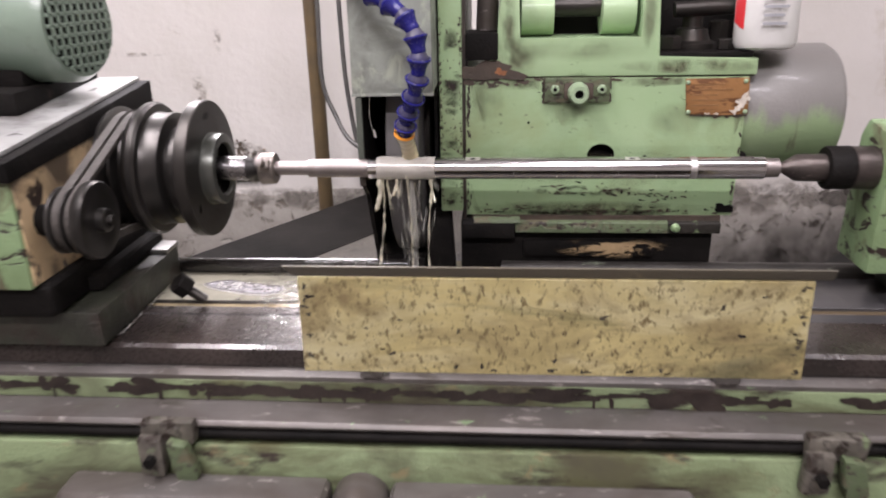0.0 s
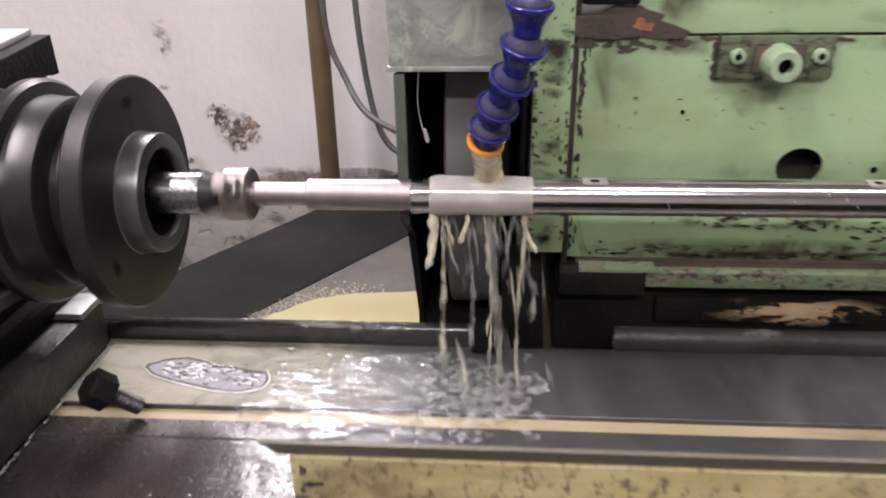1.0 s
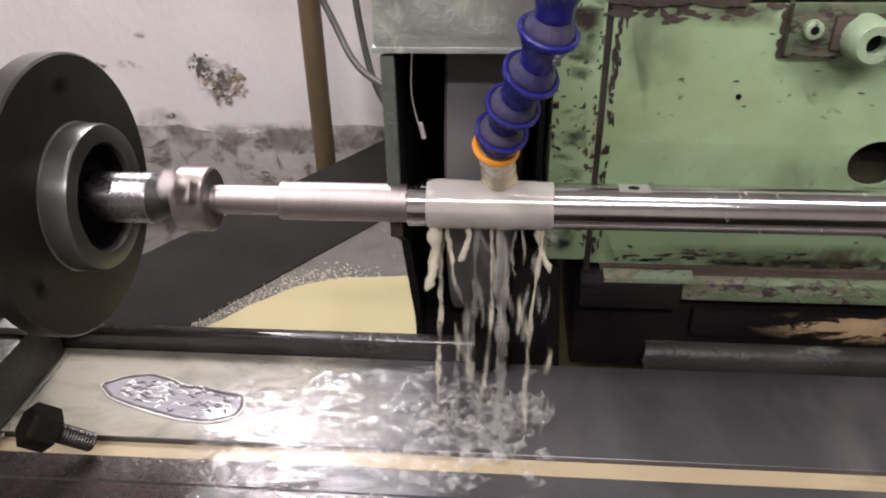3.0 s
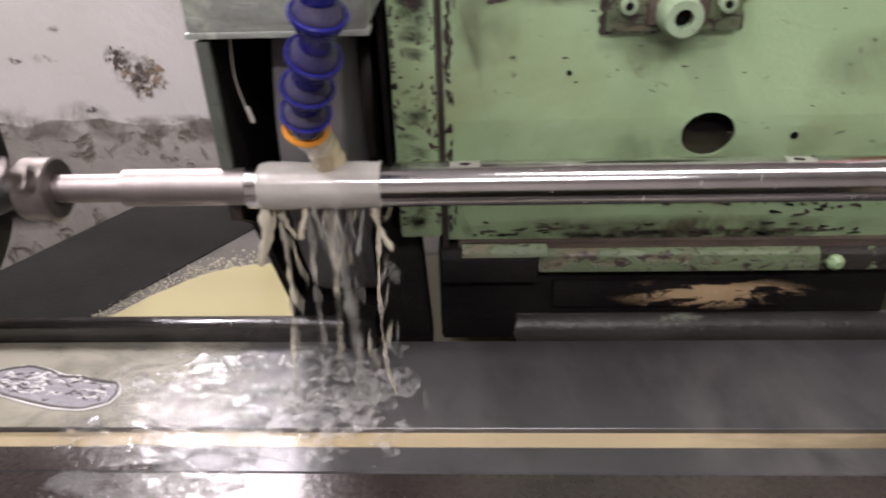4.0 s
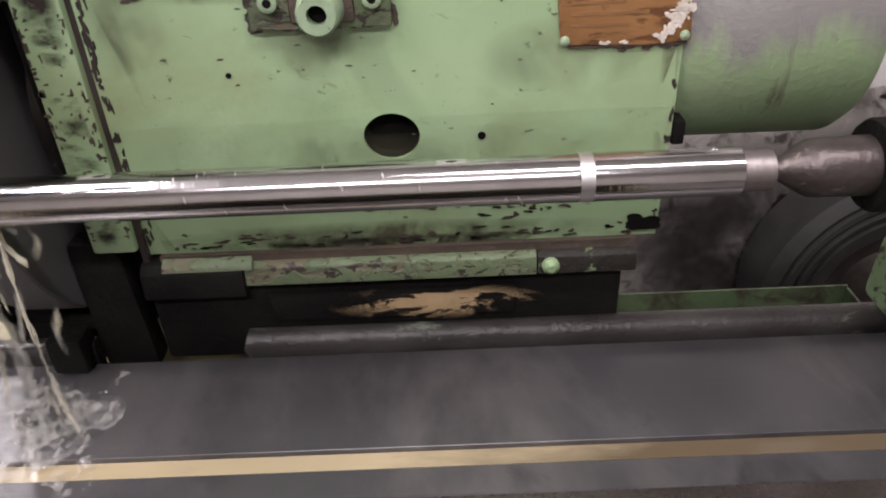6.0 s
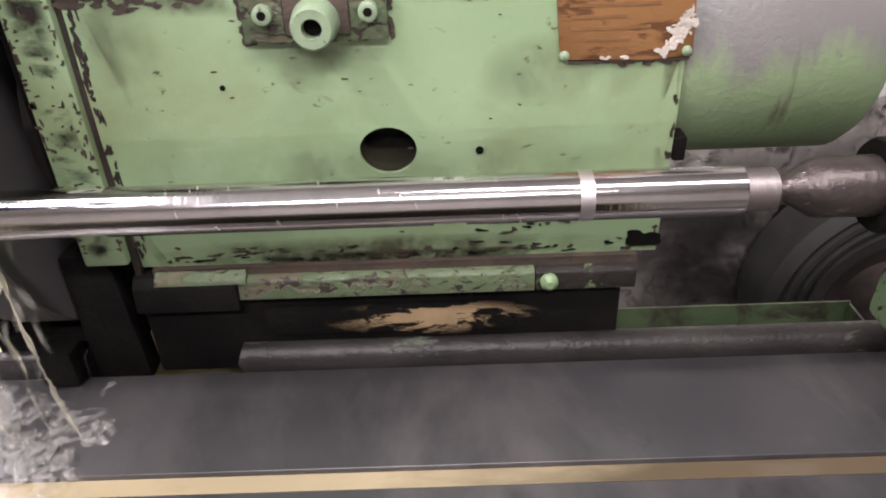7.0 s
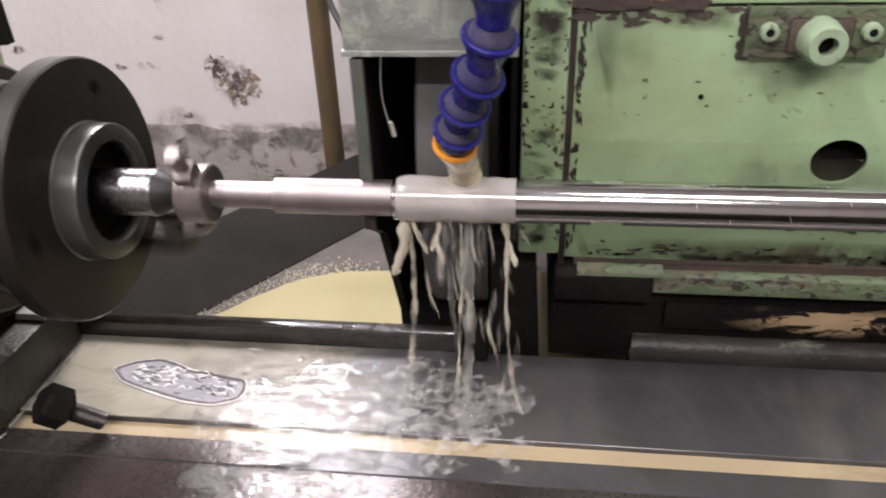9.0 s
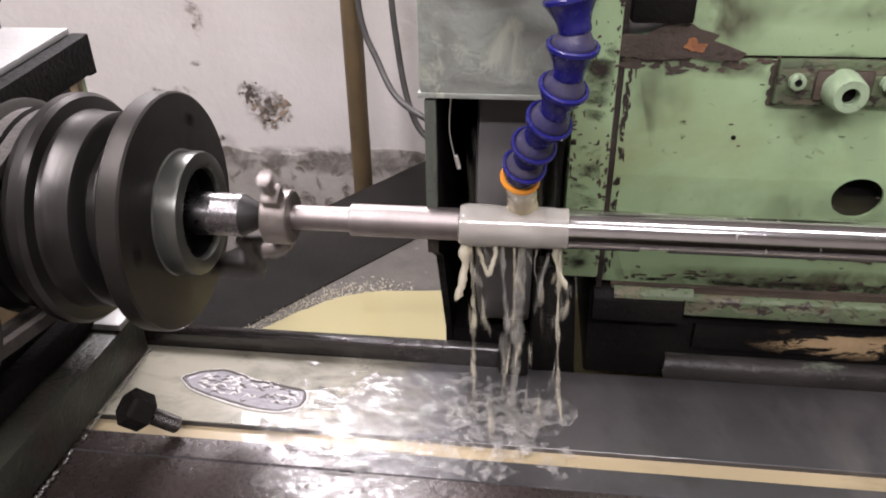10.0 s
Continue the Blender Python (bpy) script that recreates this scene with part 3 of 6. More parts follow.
# ---- the machine's bed and table ----
def bed():
    b = thing("machine_bed", "oily green painted cast iron grinder bed", "machine bed")
    bm = bmesh.new()
    prism(bm, [(0.06, 0.05), (0.06, 0.86), (-0.14, 0.86), (-0.14, 0.856), (-0.195, 0.856), (-0.20, 0.80), (-0.20, 0.05)], -1.0, 0.95, bevel=0.003)
    part("bed_casting", bm, green_bed, b)
    # casting added behind the bed, black to paint the dark there
    bm = bmesh.new()
    box(bm, -0.75, 0.60, 0.0605, 0.16, 0.0, 0.80, 0.003)
    part("rear_bed", bm, black_grime_and_shade, b, "rear casting blackened to paint the shade behind the table")
    bm = bmesh.new()
    box(bm, -0.95, 0.90, -0.17, 0.055, 0.0, 0.0495)
    part("foot", bm, black_grime_and_shade, b)
    # dark slot with its rod under the slide ledge
    bm = bmesh.new()
    rod(bm, (-0.9, -0.187, 0.866), (0.8, -0.187, 0.866), 0.0055, 16)
    part("trip_rod", bm, black_grime_and_shade, b, "black greasy trip rod")
    # grey covers low on the front
    for x0, x1, top in ((-0.443, -0.166, 0.828), (-0.105, 0.198, 0.826)):
        bm = bmesh.new()
        box(bm, x0, x1, -0.245, -0.199, 0.60, top, 0.012, seg=3)
        part("front_cover", bm, grey_ledge, b, "dull grey metal cover")
    bm = bmesh.new()
    lathe(bm, [(0, 0.029), (0.024, 0.031), (0.038, 0.027), (0.042, 0.0)], 36, pose(-0.136, -0.199, 0.802, 0, 0, -90), closed=False)
    part("knob", bm, grey_ledge, b, "round dull grey knob")
    for x in (-0.325, 0.335):
        stop = thing("trip_stop", "small greasy cast trip stop clamped on the ledge", "stop", "trip stops")
        CARRIED.append(stop)
        bm = bmesh.new()
        box(bm, x - 0.028, x + 0.028, -0.204, -0.188, 0.862, 0.888, 0.004)
        box(bm, x - 0.03, x - 0.004, -0.212, -0.198, 0.828, 0.874, 0.004)
        for v in bm.verts:
            v.co += noise.noise_vector(v.co * 90) * 0.0028
        part("clamp", bm, stop_iron, stop)
        bm = bmesh.new()
        prism(bm, [(x + 0.002, 0.872), (x + 0.022, 0.868), (x + 0.031, 0.835), (x + 0.027, 0.812), (x + 0.019, 0.806), (x + 0.012, 0.832), (x + 0.005, 0.842)], -0.216, -0.202, "y", 0.003)
        part("trip_dog", bm, green_flaked, stop)
        bm = bmesh.new()
        rod(bm, (x - 0.016, -0.212, 0.85), (x - 0.016, -0.222, 0.85), 0.006, 6)
        part("screw", bm, black_grime_and_shade, stop)


def table():
    t = thing("work_table", "wet grey cast iron grinder table with coolant groove", "machine table")
    CARRIED.append(t)
    x0, x1 = -0.95, 0.62
    bm = bmesh.new()
    prism(bm, [(0.058, 0.9), (0.058, 0.943), (-0.0277, 0.943), (-0.0281, 0.9426), (-0.0282, 0.9355), (-0.0415, 0.9355), (-0.0415, 0.9405), (-0.0432, 0.942),
               (-0.062, 0.942), (-0.063, 0.9405), (-0.049 - 0.03, 0.9405), (-0.133, 0.939), (-0.135, 0.937), (-0.136, 0.9165), (-0.1, 0.9165), (-0.1, 0.9)], x0, x1)
    part("table_top", bm, table_iron, t, smooth=30)
    bm = bmesh.new()
    prism(bm, [(-0.0635, 0.9407), (-0.0635, 0.9417), (-0.132, 0.9402), (-0.1365, 0.937), (-0.1375, 0.918), (-0.1365, 0.918), (-0.1355, 0.9365), (-0.131, 0.9393)], x0 + 0.002, x1 - 0.002, bevel=0)
    part("oily_skin", bm, dark_ledge, t, "dark oily wet front of the table", smooth=30)
    bm = bmesh.new()
    prism(bm, [(-0.105, 0.889), (-0.105, 0.9160), (-0.142, 0.9160), (-0.150, 0.9125), (-0.150, 0.889)], x0, x1, bevel=0.0006)
    part("slide_edge", bm, grey_ledge, t, "bright worn slide edge")
    bm = bmesh.new()
    prism(bm, [(-0.1, 0.884), (-0.1, 0.907), (-0.1515, 0.907), (-0.1525, 0.886), (-0.1525, 0.884)], x0, x1, bevel=0.0008)
    part("table_apron", bm, green_bed, t)
    bm = bmesh.new()
    prism(bm, [(0.055, 0.872), (0.055, 0.884), (-0.150, 0.8835), (-0.188, 0.882), (-0.192, 0.878), (-0.190, 0.874), (-0.15, 0.872)], x0, x1, bevel=0.0008)
    part("slide_ledge", bm, grey_ledge, t)
    # dark paint losses along the apron, ragged, with runs below
    rnd = random.Random(3)
    for xa, xb in ((-0.56, -0.455), (-0.41, -0.115), (-0.088, 0.30), (0.36, 0.44)):
        x = xa
        while x < xb:
            w = rnd.uniform(0.012, 0.055)
            bm = bmesh.new()
            patch(bm, x + w / 2, 0.897 + rnd.uniform(-0.003, 0.003), -0.1532 - 0.0002 * rnd.random(), 1.25 * w, rnd.uniform(0.006, 0.016), rnd.random() * 90, 0.5, 52, 0.0001)
            part("paint_loss", bm, apron_oil, t, smooth=None)
            if rnd.random() < 0.3:
                bm = bmesh.new()
                patch(bm, x + w * rnd.random(), 0.8905, -0.1534, rnd.uniform(0.003, 0.006), rnd.uniform(0.010, 0.016), rnd.random() * 90, 0.25, 18, 0.0001)
                part("paint_loss", bm, apron_oil, t, smooth=None)
            x += w * rnd.uniform(0.55, 0.95)
    # rims along the table's back
    bm = bmesh.new()
    prism(bm, [(0.0585, 0.942), (0.0585, 0.9555), (0.0592, 0.9580), (0.0612, 0.9600), (0.064, 0.9610), (0.0655, 0.9615), (0.0675, 0.960), (0.0685, 0.955), (0.0685, 0.93), (0.0585, 0.93)], x0, -0.088)
    part("back_rim", bm, rim_wet, t, "dark wet rim", smooth=50)
    bm = bmesh.new()
    arc = [(0.0682 - 0.0100 * math.cos(radians(q)), 0.9490 + 0.0102 * math.sin(radians(q))) for q in range(-10, 181, 15)]
    prism(bm, [(0.0590, 0.930), (0.0590, 0.9440)] + arc + [(0.0770, 0.930)], 0.0130, x1)
    for v in bm.verts:
        if v.co.x < 0.02:
            v.co.x += 0.006 * abs(v.co.z - 0.950) / 0.02
    part("back_rim", bm, grey_rim, t, "rounded greasy rim with green paint rests", smooth=50)
    # coolant standing in the groove
    bm = bmesh.new()
    box(bm, x0, x1, -0.0414, -0.0283, 0.9345, 0.9392)
    part("groove_coolant", bm, coolant_groove, t, "tan coolant standing in the groove")
    # black oil on the land before the groove, at the headstock end
    bm = bmesh.new()
    rnd = random.Random(19)
    edge = [(-0.205 + 0.030 * noise.noise(Vector((0.3, q * 0.9, 2))) + rnd.uniform(-0.004, 0.004), -0.0440 - 0.0013 * q) for q in range(15)]
    flat_patch(bm, [(x0 + 0.003, -0.0622), (x0 + 0.003, -0.0440)] + edge, 0.9423, 0.0004)
    part("oily_land", bm, dark_ledge, t, "dark oily wet land", smooth=None)
    # wet yellowish film at the headstock end
    bm = bmesh.new()
    rnd = random.Random(8)
    out = [(-0.94, 0.0575), (-0.02, 0.0575), (-0.02, -0.0279)]
    out.append((-0.94, -0.0279))
    flat_patch(bm, out, 0.9432, 0.0006)
    part("wet_film", bm, film, t, "thin yellowish coolant film", smooth=None)


stop_iron = surface("greasy_grey_stop_iron", (0.16, 0.145, 0.12), (0.07, 0.062, 0.052), 0.5, metal=0.2, scale=40, bump=0.5, chips=((OILY, 60.0, 0.50, 0.58, 0.45, U, 0.5), ((0.16, 0.20, 0.11), 35.0, 0.60, 0.66, 0.5, U, 0.4)))
apron_oil = surface("black_oil_on_bare_iron", (0.020, 0.014, 0.012), (0.045, 0.034, 0.028), 0.42, scale=30, bump=0.3)
rim_wet = surface("wet_black_rim", (0.016, 0.014, 0.013), (0.035, 0.031, 0.028), 0.20, scale=22, bump=0.35, grain=120, coat=0.8)
grey_rim = surface("worn_round_grey_rim", (0.060, 0.055, 0.050), (0.030, 0.027, 0.024), 0.42, metal=0.2, scale=16, bump=0.3, chips=(
    ((0.17, 0.19, 0.14), 40.0, 0.60, 0.66, 0.45, (0.4, 1, 1), 0.5), (BLACK, 30.0, 0.64, 0.70, 0.4, (0.5, 1, 1), 0.4)))


def splash_plate():
    p = thing("splash_plate", "stained yellow sheet steel splash guard before the table", "splash guard")
    CARRIED.append(p)
    bm = bmesh.new()
    prism(bm, [(-0.1915, 1.047), (-0.1945, 1.046), (-0.1578, 0.925), (-0.1545, 0.925)], -0.177, 0.291)
    for v in bm.verts:
        f = (1.047 - v.co.z) / 0.128
        v.co.x += f * (0.020 if v.co.x > 0 else -0.013)
    bmesh.ops.bevel(bm, geom=bm.edges[:], offset=0.0005, segments=1, affect="EDGES")
    part("plate", bm, yellow_paint, p)
    # unseen dark sheet, added so the shaft mirrors no yellow
    bm = bmesh.new()
    prism(bm, [(-0.1912, 1.045), (-0.1909, 1.045), (-0.1540, 0.9255), (-0.1543, 0.9255)], -0.176, 0.290)
    part("added_dark_back", bm, dark_ledge, p, "dark sheet added on the guard's unseen back", smooth=None)
    bm = bmesh.new()
    prism(bm, [(-0.1915, 1.0475), (-0.1945, 1.0475), (-0.2005, 1.0590), (-0.1985, 1.0597)], -0.182, 0.306, bevel=0.0004)
    for v in bm.verts:
        if v.co.x < 0:
            v.co.x -= 0.6 * (v.co.z - 1.0475)
    part("top_lip", bm, lip_steel, p, "bare grey folded lip")
    rnd = random.Random(61)
    for k in range(44):
        z = rnd.uniform(0.930, 1.040)
        f = (1.047 - z) / 0.128
        x = (0.287 + 0.018 * f - abs(rnd.gauss(0, 0.004))) if k < 12 else (-0.174 - 0.011 * f + abs(rnd.gauss(0, 0.006))) if k < 20 else rnd.uniform(-0.15, 0.27)
        if k >= 32:
            z = 0.930 + abs(rnd.gauss(0, 0.004))
        bm = bmesh.new()
        patch(bm, x, 0, 0, rnd.uniform(0.0015, 0.008), rnd.uniform(0.0015, 0.006), 4000 + k, 0.55, 22, 0.0004)
        bm.transform(Matrix.Translation((0, -0.1945 + 0.0367 * (1.046 - z) / 0.121 - 0.0002, z)) @ Matrix.Rotation(radians(16.9), 4, "X"))
        part("paint_loss", bm, lip_steel if k % 4 else apron_oil, p, smooth=None)
    for x in (-0.12, 0.24):
        bm = bmesh.new()
        box(bm, x - 0.012, x + 0.012, -0.157, -0.134, 0.9175, 0.9268, 0.0005)
        part("foot_tab", bm, grey_ledge, p)


# ---- headstock side ----
def headstock():
    h = thing("headstock", "green and yellow chipped grinder headstock with sloping grey lid", "headstock")
    CARRIED.append(h)
    bm = bmesh.new()
    box(bm, -0.70, -0.405, -0.15, 0.052, 0.9445, 0.984, 0.003)
    part("base", bm, base_paint, h, "greasy dark base block")
    bm = bmesh.new()
    box(bm, -0.80, -0.440, -0.168, 0.10, 0.9842, 1.022, 0.010, seg=3)
    box(bm, -0.60, -0.425, -0.10, 0.06, 0.9842, 1.004, 0.008, seg=3)
    part("saddle", bm, black_grime_and_shade, h, "greasy black swivel saddle")
    bm = bmesh.new()
    rnd = random.Random(77)
    for q in range(60):
        y = rnd.uniform(-0.12, 0.05)
        bmesh.ops.create_icosphere(bm, subdivisions=1, radius=1, matrix=Matrix.Translation((-0.4035 + rnd.uniform(0, 0.002), y, 0.9448)) @ Matrix.Diagonal((0.0012, rnd.uniform(0.001, 0.003), 0.0008, 1)))
    tagged(part("wet_edge", bm, drop_water, h, smooth=180), kind="stuff")
    bm = bmesh.new()
    box(bm, -0.455, -0.404, 0.020, 0.054, 0.9842, 0.990, 0.001)
    part("base_lug", bm, lid_grey, h, "bare shiny base lug")
    bm = bmesh.new()
    prism(bm, [(0.13, 1.016), (0.13, 1.160), (-0.176, 1.136), (-0.176, 1.020)], -0.86, -0.452, bevel=0.004)
    part("body", bm, green_worn, h)
    bm = bmesh.new()
    prism(bm, [(0.10, 1.02), (0.12, 1.157), (-0.172, 1.134), (-0.172, 1.024)], -0.4522, -0.4492)
    part("end_face", bm, tan_face, h, "chipped yellow end face")
    bm = bmesh.new()
    prism(bm, [(0.136, 1.1835), (0.136, 1.1885), (-0.182, 1.1565), (-0.182, 1.1515)], -0.87, -0.4605, bevel=0.0012)
    part("lid", bm, lid_grey, h, "sloping bare grey lid")
    bm = bmesh.new()
    prism(bm, [(0.135, 1.154), (0.135, 1.1832), (-0.181, 1.1512), (-0.181, 1.132)], -0.868, -0.4470, bevel=0.001)
    part("lid_skirt", bm, black_grime_and_shade, h, "dark chipped lid skirt")
    bm = bmesh.new()
    box(bm, -0.466, -0.452, 0.137, 0.147, 1.150, 1.182, 0.001)
    part("hinge", bm, black_grime_and_shade, h)
    # belts from the small to the large pulley
    for x in (-0.405, -0.418):
        bm = bmesh.new()
        c1, r1, c2, r2 = Vector((0, AX)), 0.066, Vector((-0.14, 1.083)), 0.030
        d = c2 - c1
        base, n = math.atan2(d.y, d.x), d.length
        off = math.acos((r1 - r2) / n)
        loop = [(c1, r1, base + off + (2 * math.pi - 2 * off) * k / 30) for k in range(31)] + [(c2, r2, base - off + 2 * off * k / 14) for k in range(15)]
        pts = [Vector((x, c.x + r * math.cos(a), c.y + r * math.sin(a))) for c, r, a in loop]
        inner = [Vector((x, c.x + (r - 0.007) * math.cos(a), c.y + (r - 0.007) * math.sin(a))) for c, r, a in loop]
        vs = [[bm.verts.new(p + Vector((s * w, 0, 0))) for p, s, w in ((a, -1, 0.0046), (a, 1, 0.0046), (b, 1, 0.0030), (b, -1, 0.0030))] for a, b in zip(pts, inner)]
        for i in range(len(vs)):
            a, b = vs[i], vs[(i + 1) % len(vs)]
            for k in range(4):
                bm.faces.new((a[k], a[(k + 1) % 4], b[(k + 1) % 4], b[k]))
        part("drive_belt", bm, belt_rubber, h, "frayed rubber drive belt")
    # fixed spindle behind the pulleys
    bm = bmesh.new()
    rod(bm, (-0.47, 0, AX), (-0.43, 0, AX), 0.03, 32)
    part("spindle_boss", bm, black_grime_and_shade, h)
    bm = bmesh.new()
    rod(bm, (-0.47, -0.14, 1.083), (-0.425, -0.14, 1.083), 0.016, 24)
    part("spindle_boss", bm, black_grime_and_shade, h)
    # motor
    m = thing("headstock_motor", "pale green electric motor on the headstock lid", "motor")
    CARRIED.append(m)
    place = pose(-0.505, 0.045, 1.262, 0, 0, -8)
    bm = bmesh.new()
    lathe(bm, [(-0.28, 0.04), (-0.27, 0.062), (-0.06, 0.064), (-0.055, 0.068), (0.02, 0.067), (0.03, 0.060)], 48, place)
    part("housing", bm, motor_green, m)
    for k in range(18):
        bm = bmesh.new()
        a = 2 * math.pi * k / 18
        box(bm, -0.25, -0.075, -0.0015, 0.0015, 0.062, 0.070, 0.0, place @ Matrix.Rotation(a, 4, "X"))
        part("cooling_fin", bm, motor_green, m)
    # flat black disc paints the shade behind the fan grille
    bm = bmesh.new()
    lathe(bm, [(0.0301, 0.055), (0.0305, 0.055), (0.031, 0.0)], 40, place, closed=False)
    part("fan_cavity", bm, hole_dark, m)
    for k in range(-4, 5):
        w = math.sqrt(max(0.056 ** 2 - (k * 0.0118) ** 2, 0.0001))
        for turned in (0, 90):
            bm = bmesh.new()
            box(bm, 0.031, 0.0335, k * 0.0118 - 0.0022, k * 0.0118 + 0.0022, -w, w, 0.0005, place @ Matrix.Rotation(radians(turned), 4, "X"))
            part("grille_bar", bm, motor_green, m)
    bm = bmesh.new()
    box(bm, -0.70, -0.515, -0.045, 0.135, 1.168, 1.196, 0.004, Matrix.Translation((0, 0, 0.0)))
    box(bm, -0.70, -0.53, 0.0, 0.09, 1.19, 1.215, 0.004)
    part("foot", bm, black_grime_and_shade, m, "oily black motor foot")
    # bolt lying loose by the base
    b = thing("clamp_bolt", "black square-headed bolt leaning out of the table", "bolt")
    CARRIED.append(b)
    bm = bmesh.new()
    p, q = Vector((-0.362, -0.056, 0.980)), Vector((-0.338, -0.040, 0.950))
    d = (q - p).normalized()
    lathe(bm, [(0, 0.0105), (0.0018, 0.0134), (0.0165, 0.0134), (0.017, 0.011)], 6, along(p, q))
    part("head", bm, black_grime_and_shade, b, smooth=20)
    bm = bmesh.new()
    prof = []
    for k in range(14):
        prof += [(0.0165 + 0.0019 * k, 0.0062), (0.01745 + 0.0019 * k, 0.0056)]
    lathe(bm, prof, 20, along(p, q))
    part("thread", bm, dark_steel, b)


base_paint = surface("greasy_dark_base_paint", (0.022, 0.022, 0.017), (0.045, 0.05, 0.034), 0.42, scale=16, bump=0.4, chips=((OILY, 20.0, 0.5, 0.62, 0.4, U, 0.3),))
tan_face = surface("chipped_tan_end_paint", (0.60, 0.45, 0.27), (0.46, 0.34, 0.19), 0.5, scale=14, bump=0.3, chips=(
    ((0.10, 0.075, 0.05), 9.0, 0.47, 0.56, 0.5, (1, 1, 0.6), 0.8), (OILY, 26.0, 0.54, 0.58, 0.4, (1, 1, 0.5), 0.6)))


def spinners():
    """What turns about the shaft's axis; each is built round its own x axis, with the driving pin towards -y."""
    made = []
    # pulley with driving plate
    f = thing("drive_pulley", "dark oiled steel belt pulley with round driving plate", "pulley", at=(0, 0, AX))
    bm = bmesh.new()
    lathe(bm, [(-0.432, 0.04), (-0.431, 0.070), (-0.427, 0.072), (-0.4245, 0.069), (-0.421, 0.058), (-0.4150, 0.058), (-0.4115, 0.068), (-0.408, 0.058), (-0.402, 0.058),
               (-0.3985, 0.070), (-0.390, 0.0765), (-0.384, 0.0765), (-0.381, 0.074), (-0.3805, 0.066), (-0.376, 0.0645), (-0.361, 0.0645), (-0.3595, 0.062), (-0.359, 0.050), (-0.336, 0.050)], 96)
    part("pulley_rim", bm, pulley_steel, f)
    bm = bmesh.new()
    lathe(bm, [(-0.3365, 0.045), (-0.3365, 0.0770), (-0.3350, 0.0785), (-0.3235, 0.0785), (-0.3222, 0.0772), (-0.3220, 0.040)], 96)
    part("driving_plate", bm, dark_steel, f)
    bm = bmesh.new()
    lathe(bm, [(-0.3222, 0.0422), (-0.3212, 0.0412), (-0.3092, 0.0408), (-0.3076, 0.0402), (-0.3072, 0.0388), (-0.3072, 0.0308), (-0.3082, 0.0300), (-0.312, 0.0296)], 64, closed=False)
    part("hub_ring", bm, hub_steel, f, "smooth grey hub ring")
    bm = bmesh.new()
    lathe(bm, [(-0.3119, 0.0296), (-0.344, 0.0280), (-0.345, 0.0)], 40, closed=False)
    part("bore", bm, hole_dark, f)
    for a in (60, 180, 300):
        bm = bmesh.new()
        rod(bm, (-0.3235, 0.062 * math.cos(radians(a)), 0.062 * math.sin(radians(a))), (-0.3217, 0.062 * math.cos(radians(a)), 0.062 * math.sin(radians(a))), 0.0042, 16)
        part("screw_hole", bm, hole_dark, f)
    bm = bmesh.new()
    rod(bm, (-0.324, -0.064, 0), (-0.288, -0.064, 0), 0.0068, 18, cap=0.001)
    part("pin", bm, dark_steel, f, "worn steel driving pin")
    bm = bmesh.new()
    box(bm, -0.294, -0.284, -0.070, -0.026, -0.0045, 0.0045, 0.0012)
    rod(bm, (-0.289, -0.029, 0), (-0.262, -0.027, 0), 0.0045, 14, cap=0.001)
    part("driving_arm", bm, dark_steel, f, "bent steel driving arm")
    made.append(f)
    # dog on the shaft's end
    d = thing("carrier_dog", "small cast steel carrier dog clamped on the shaft", "lathe dog", at=(0, 0, AX))
    bm = bmesh.new()
    lathe(bm, [(-0.2645, 0.0088), (-0.2645, 0.0165), (-0.2635, 0.0178), (-0.2475, 0.0178), (-0.2465, 0.0165), (-0.2465, 0.0088)], 40, closed=False)
    part("ring", bm, dog_steel, d)
    bm = bmesh.new()
    box(bm, -0.2615, -0.2495, 0.013, 0.026, -0.0065, 0.0065, 0.002)
    rod(bm, (-0.2555, 0.026, 0), (-0.2555, 0.034, 0), 0.0042, 14)
    part("lug", bm, dog_steel, d)
    bm = bmesh.new()
    rod(bm, (-0.2555, 0.034, 0), (-0.2555, 0.041, 0), 0.0056, 6, cap=0.0008)
    part("clamp_screw", bm, matt_steel, d, "worn bright clamp screw")
    bm = bmesh.new()
    sweep(bm, curve_points([(-0.2555, -0.014, 0.002), (-0.2565, -0.022, 0.006), (-0.262, -0.026, 0.0085), (-0.272, -0.027, 0.0095)], 10), 0.005, 12)
    part("tail", bm, dog_steel, d)
    made.append(d)
    # the workpiece
    s = thing("steel_shaft", "long ground steel shaft held between centres", "shaft", at=(0, 0, AX))
    seg = 72
    B = -120.0  # side of the second pair of flats and of the keyway, in degrees from the pin

    def ring(bm, x, r, cut=None, key=False):
        out = []
        for k in range(seg):
            el = 360.0 * k / seg
            v = Vector((x, -r * math.cos(radians(el)), r * math.sin(radians(el))))
            n = Vector((0, -math.cos(radians(B)), math.sin(radians(B))))
            h = v.dot(n)
            if cut and abs(h) > cut:
                v -= n * (h - math.copysign(cut, h))
            if key and abs((el - B + 180) % 360 - 180) < 17:
                v -= n * (h - 0.0088)
            out.append(bm.verts.new(v))
        return out

    def turned(name, rows, material, label="", caps=True):
        bm = bmesh.new()
        rs = [ring(bm, *r) for r in rows]
        for a, b in zip(rs, rs[1:]):
            for k in range(seg):
                bm.faces.new((a[k], a[(k + 1) % seg], b[(k + 1) % seg], b[k]))
        if caps:
            bm.faces.new(rs[0][::-1])
            bm.faces.new(rs[-1])
        return part(name, bm, material, s, label, smooth=25)
    R0 = 0.0124
    turned("journal", [(-0.2625, 0.0070), (-0.262, 0.0080), (-0.2085, 0.0080)], matt_steel)
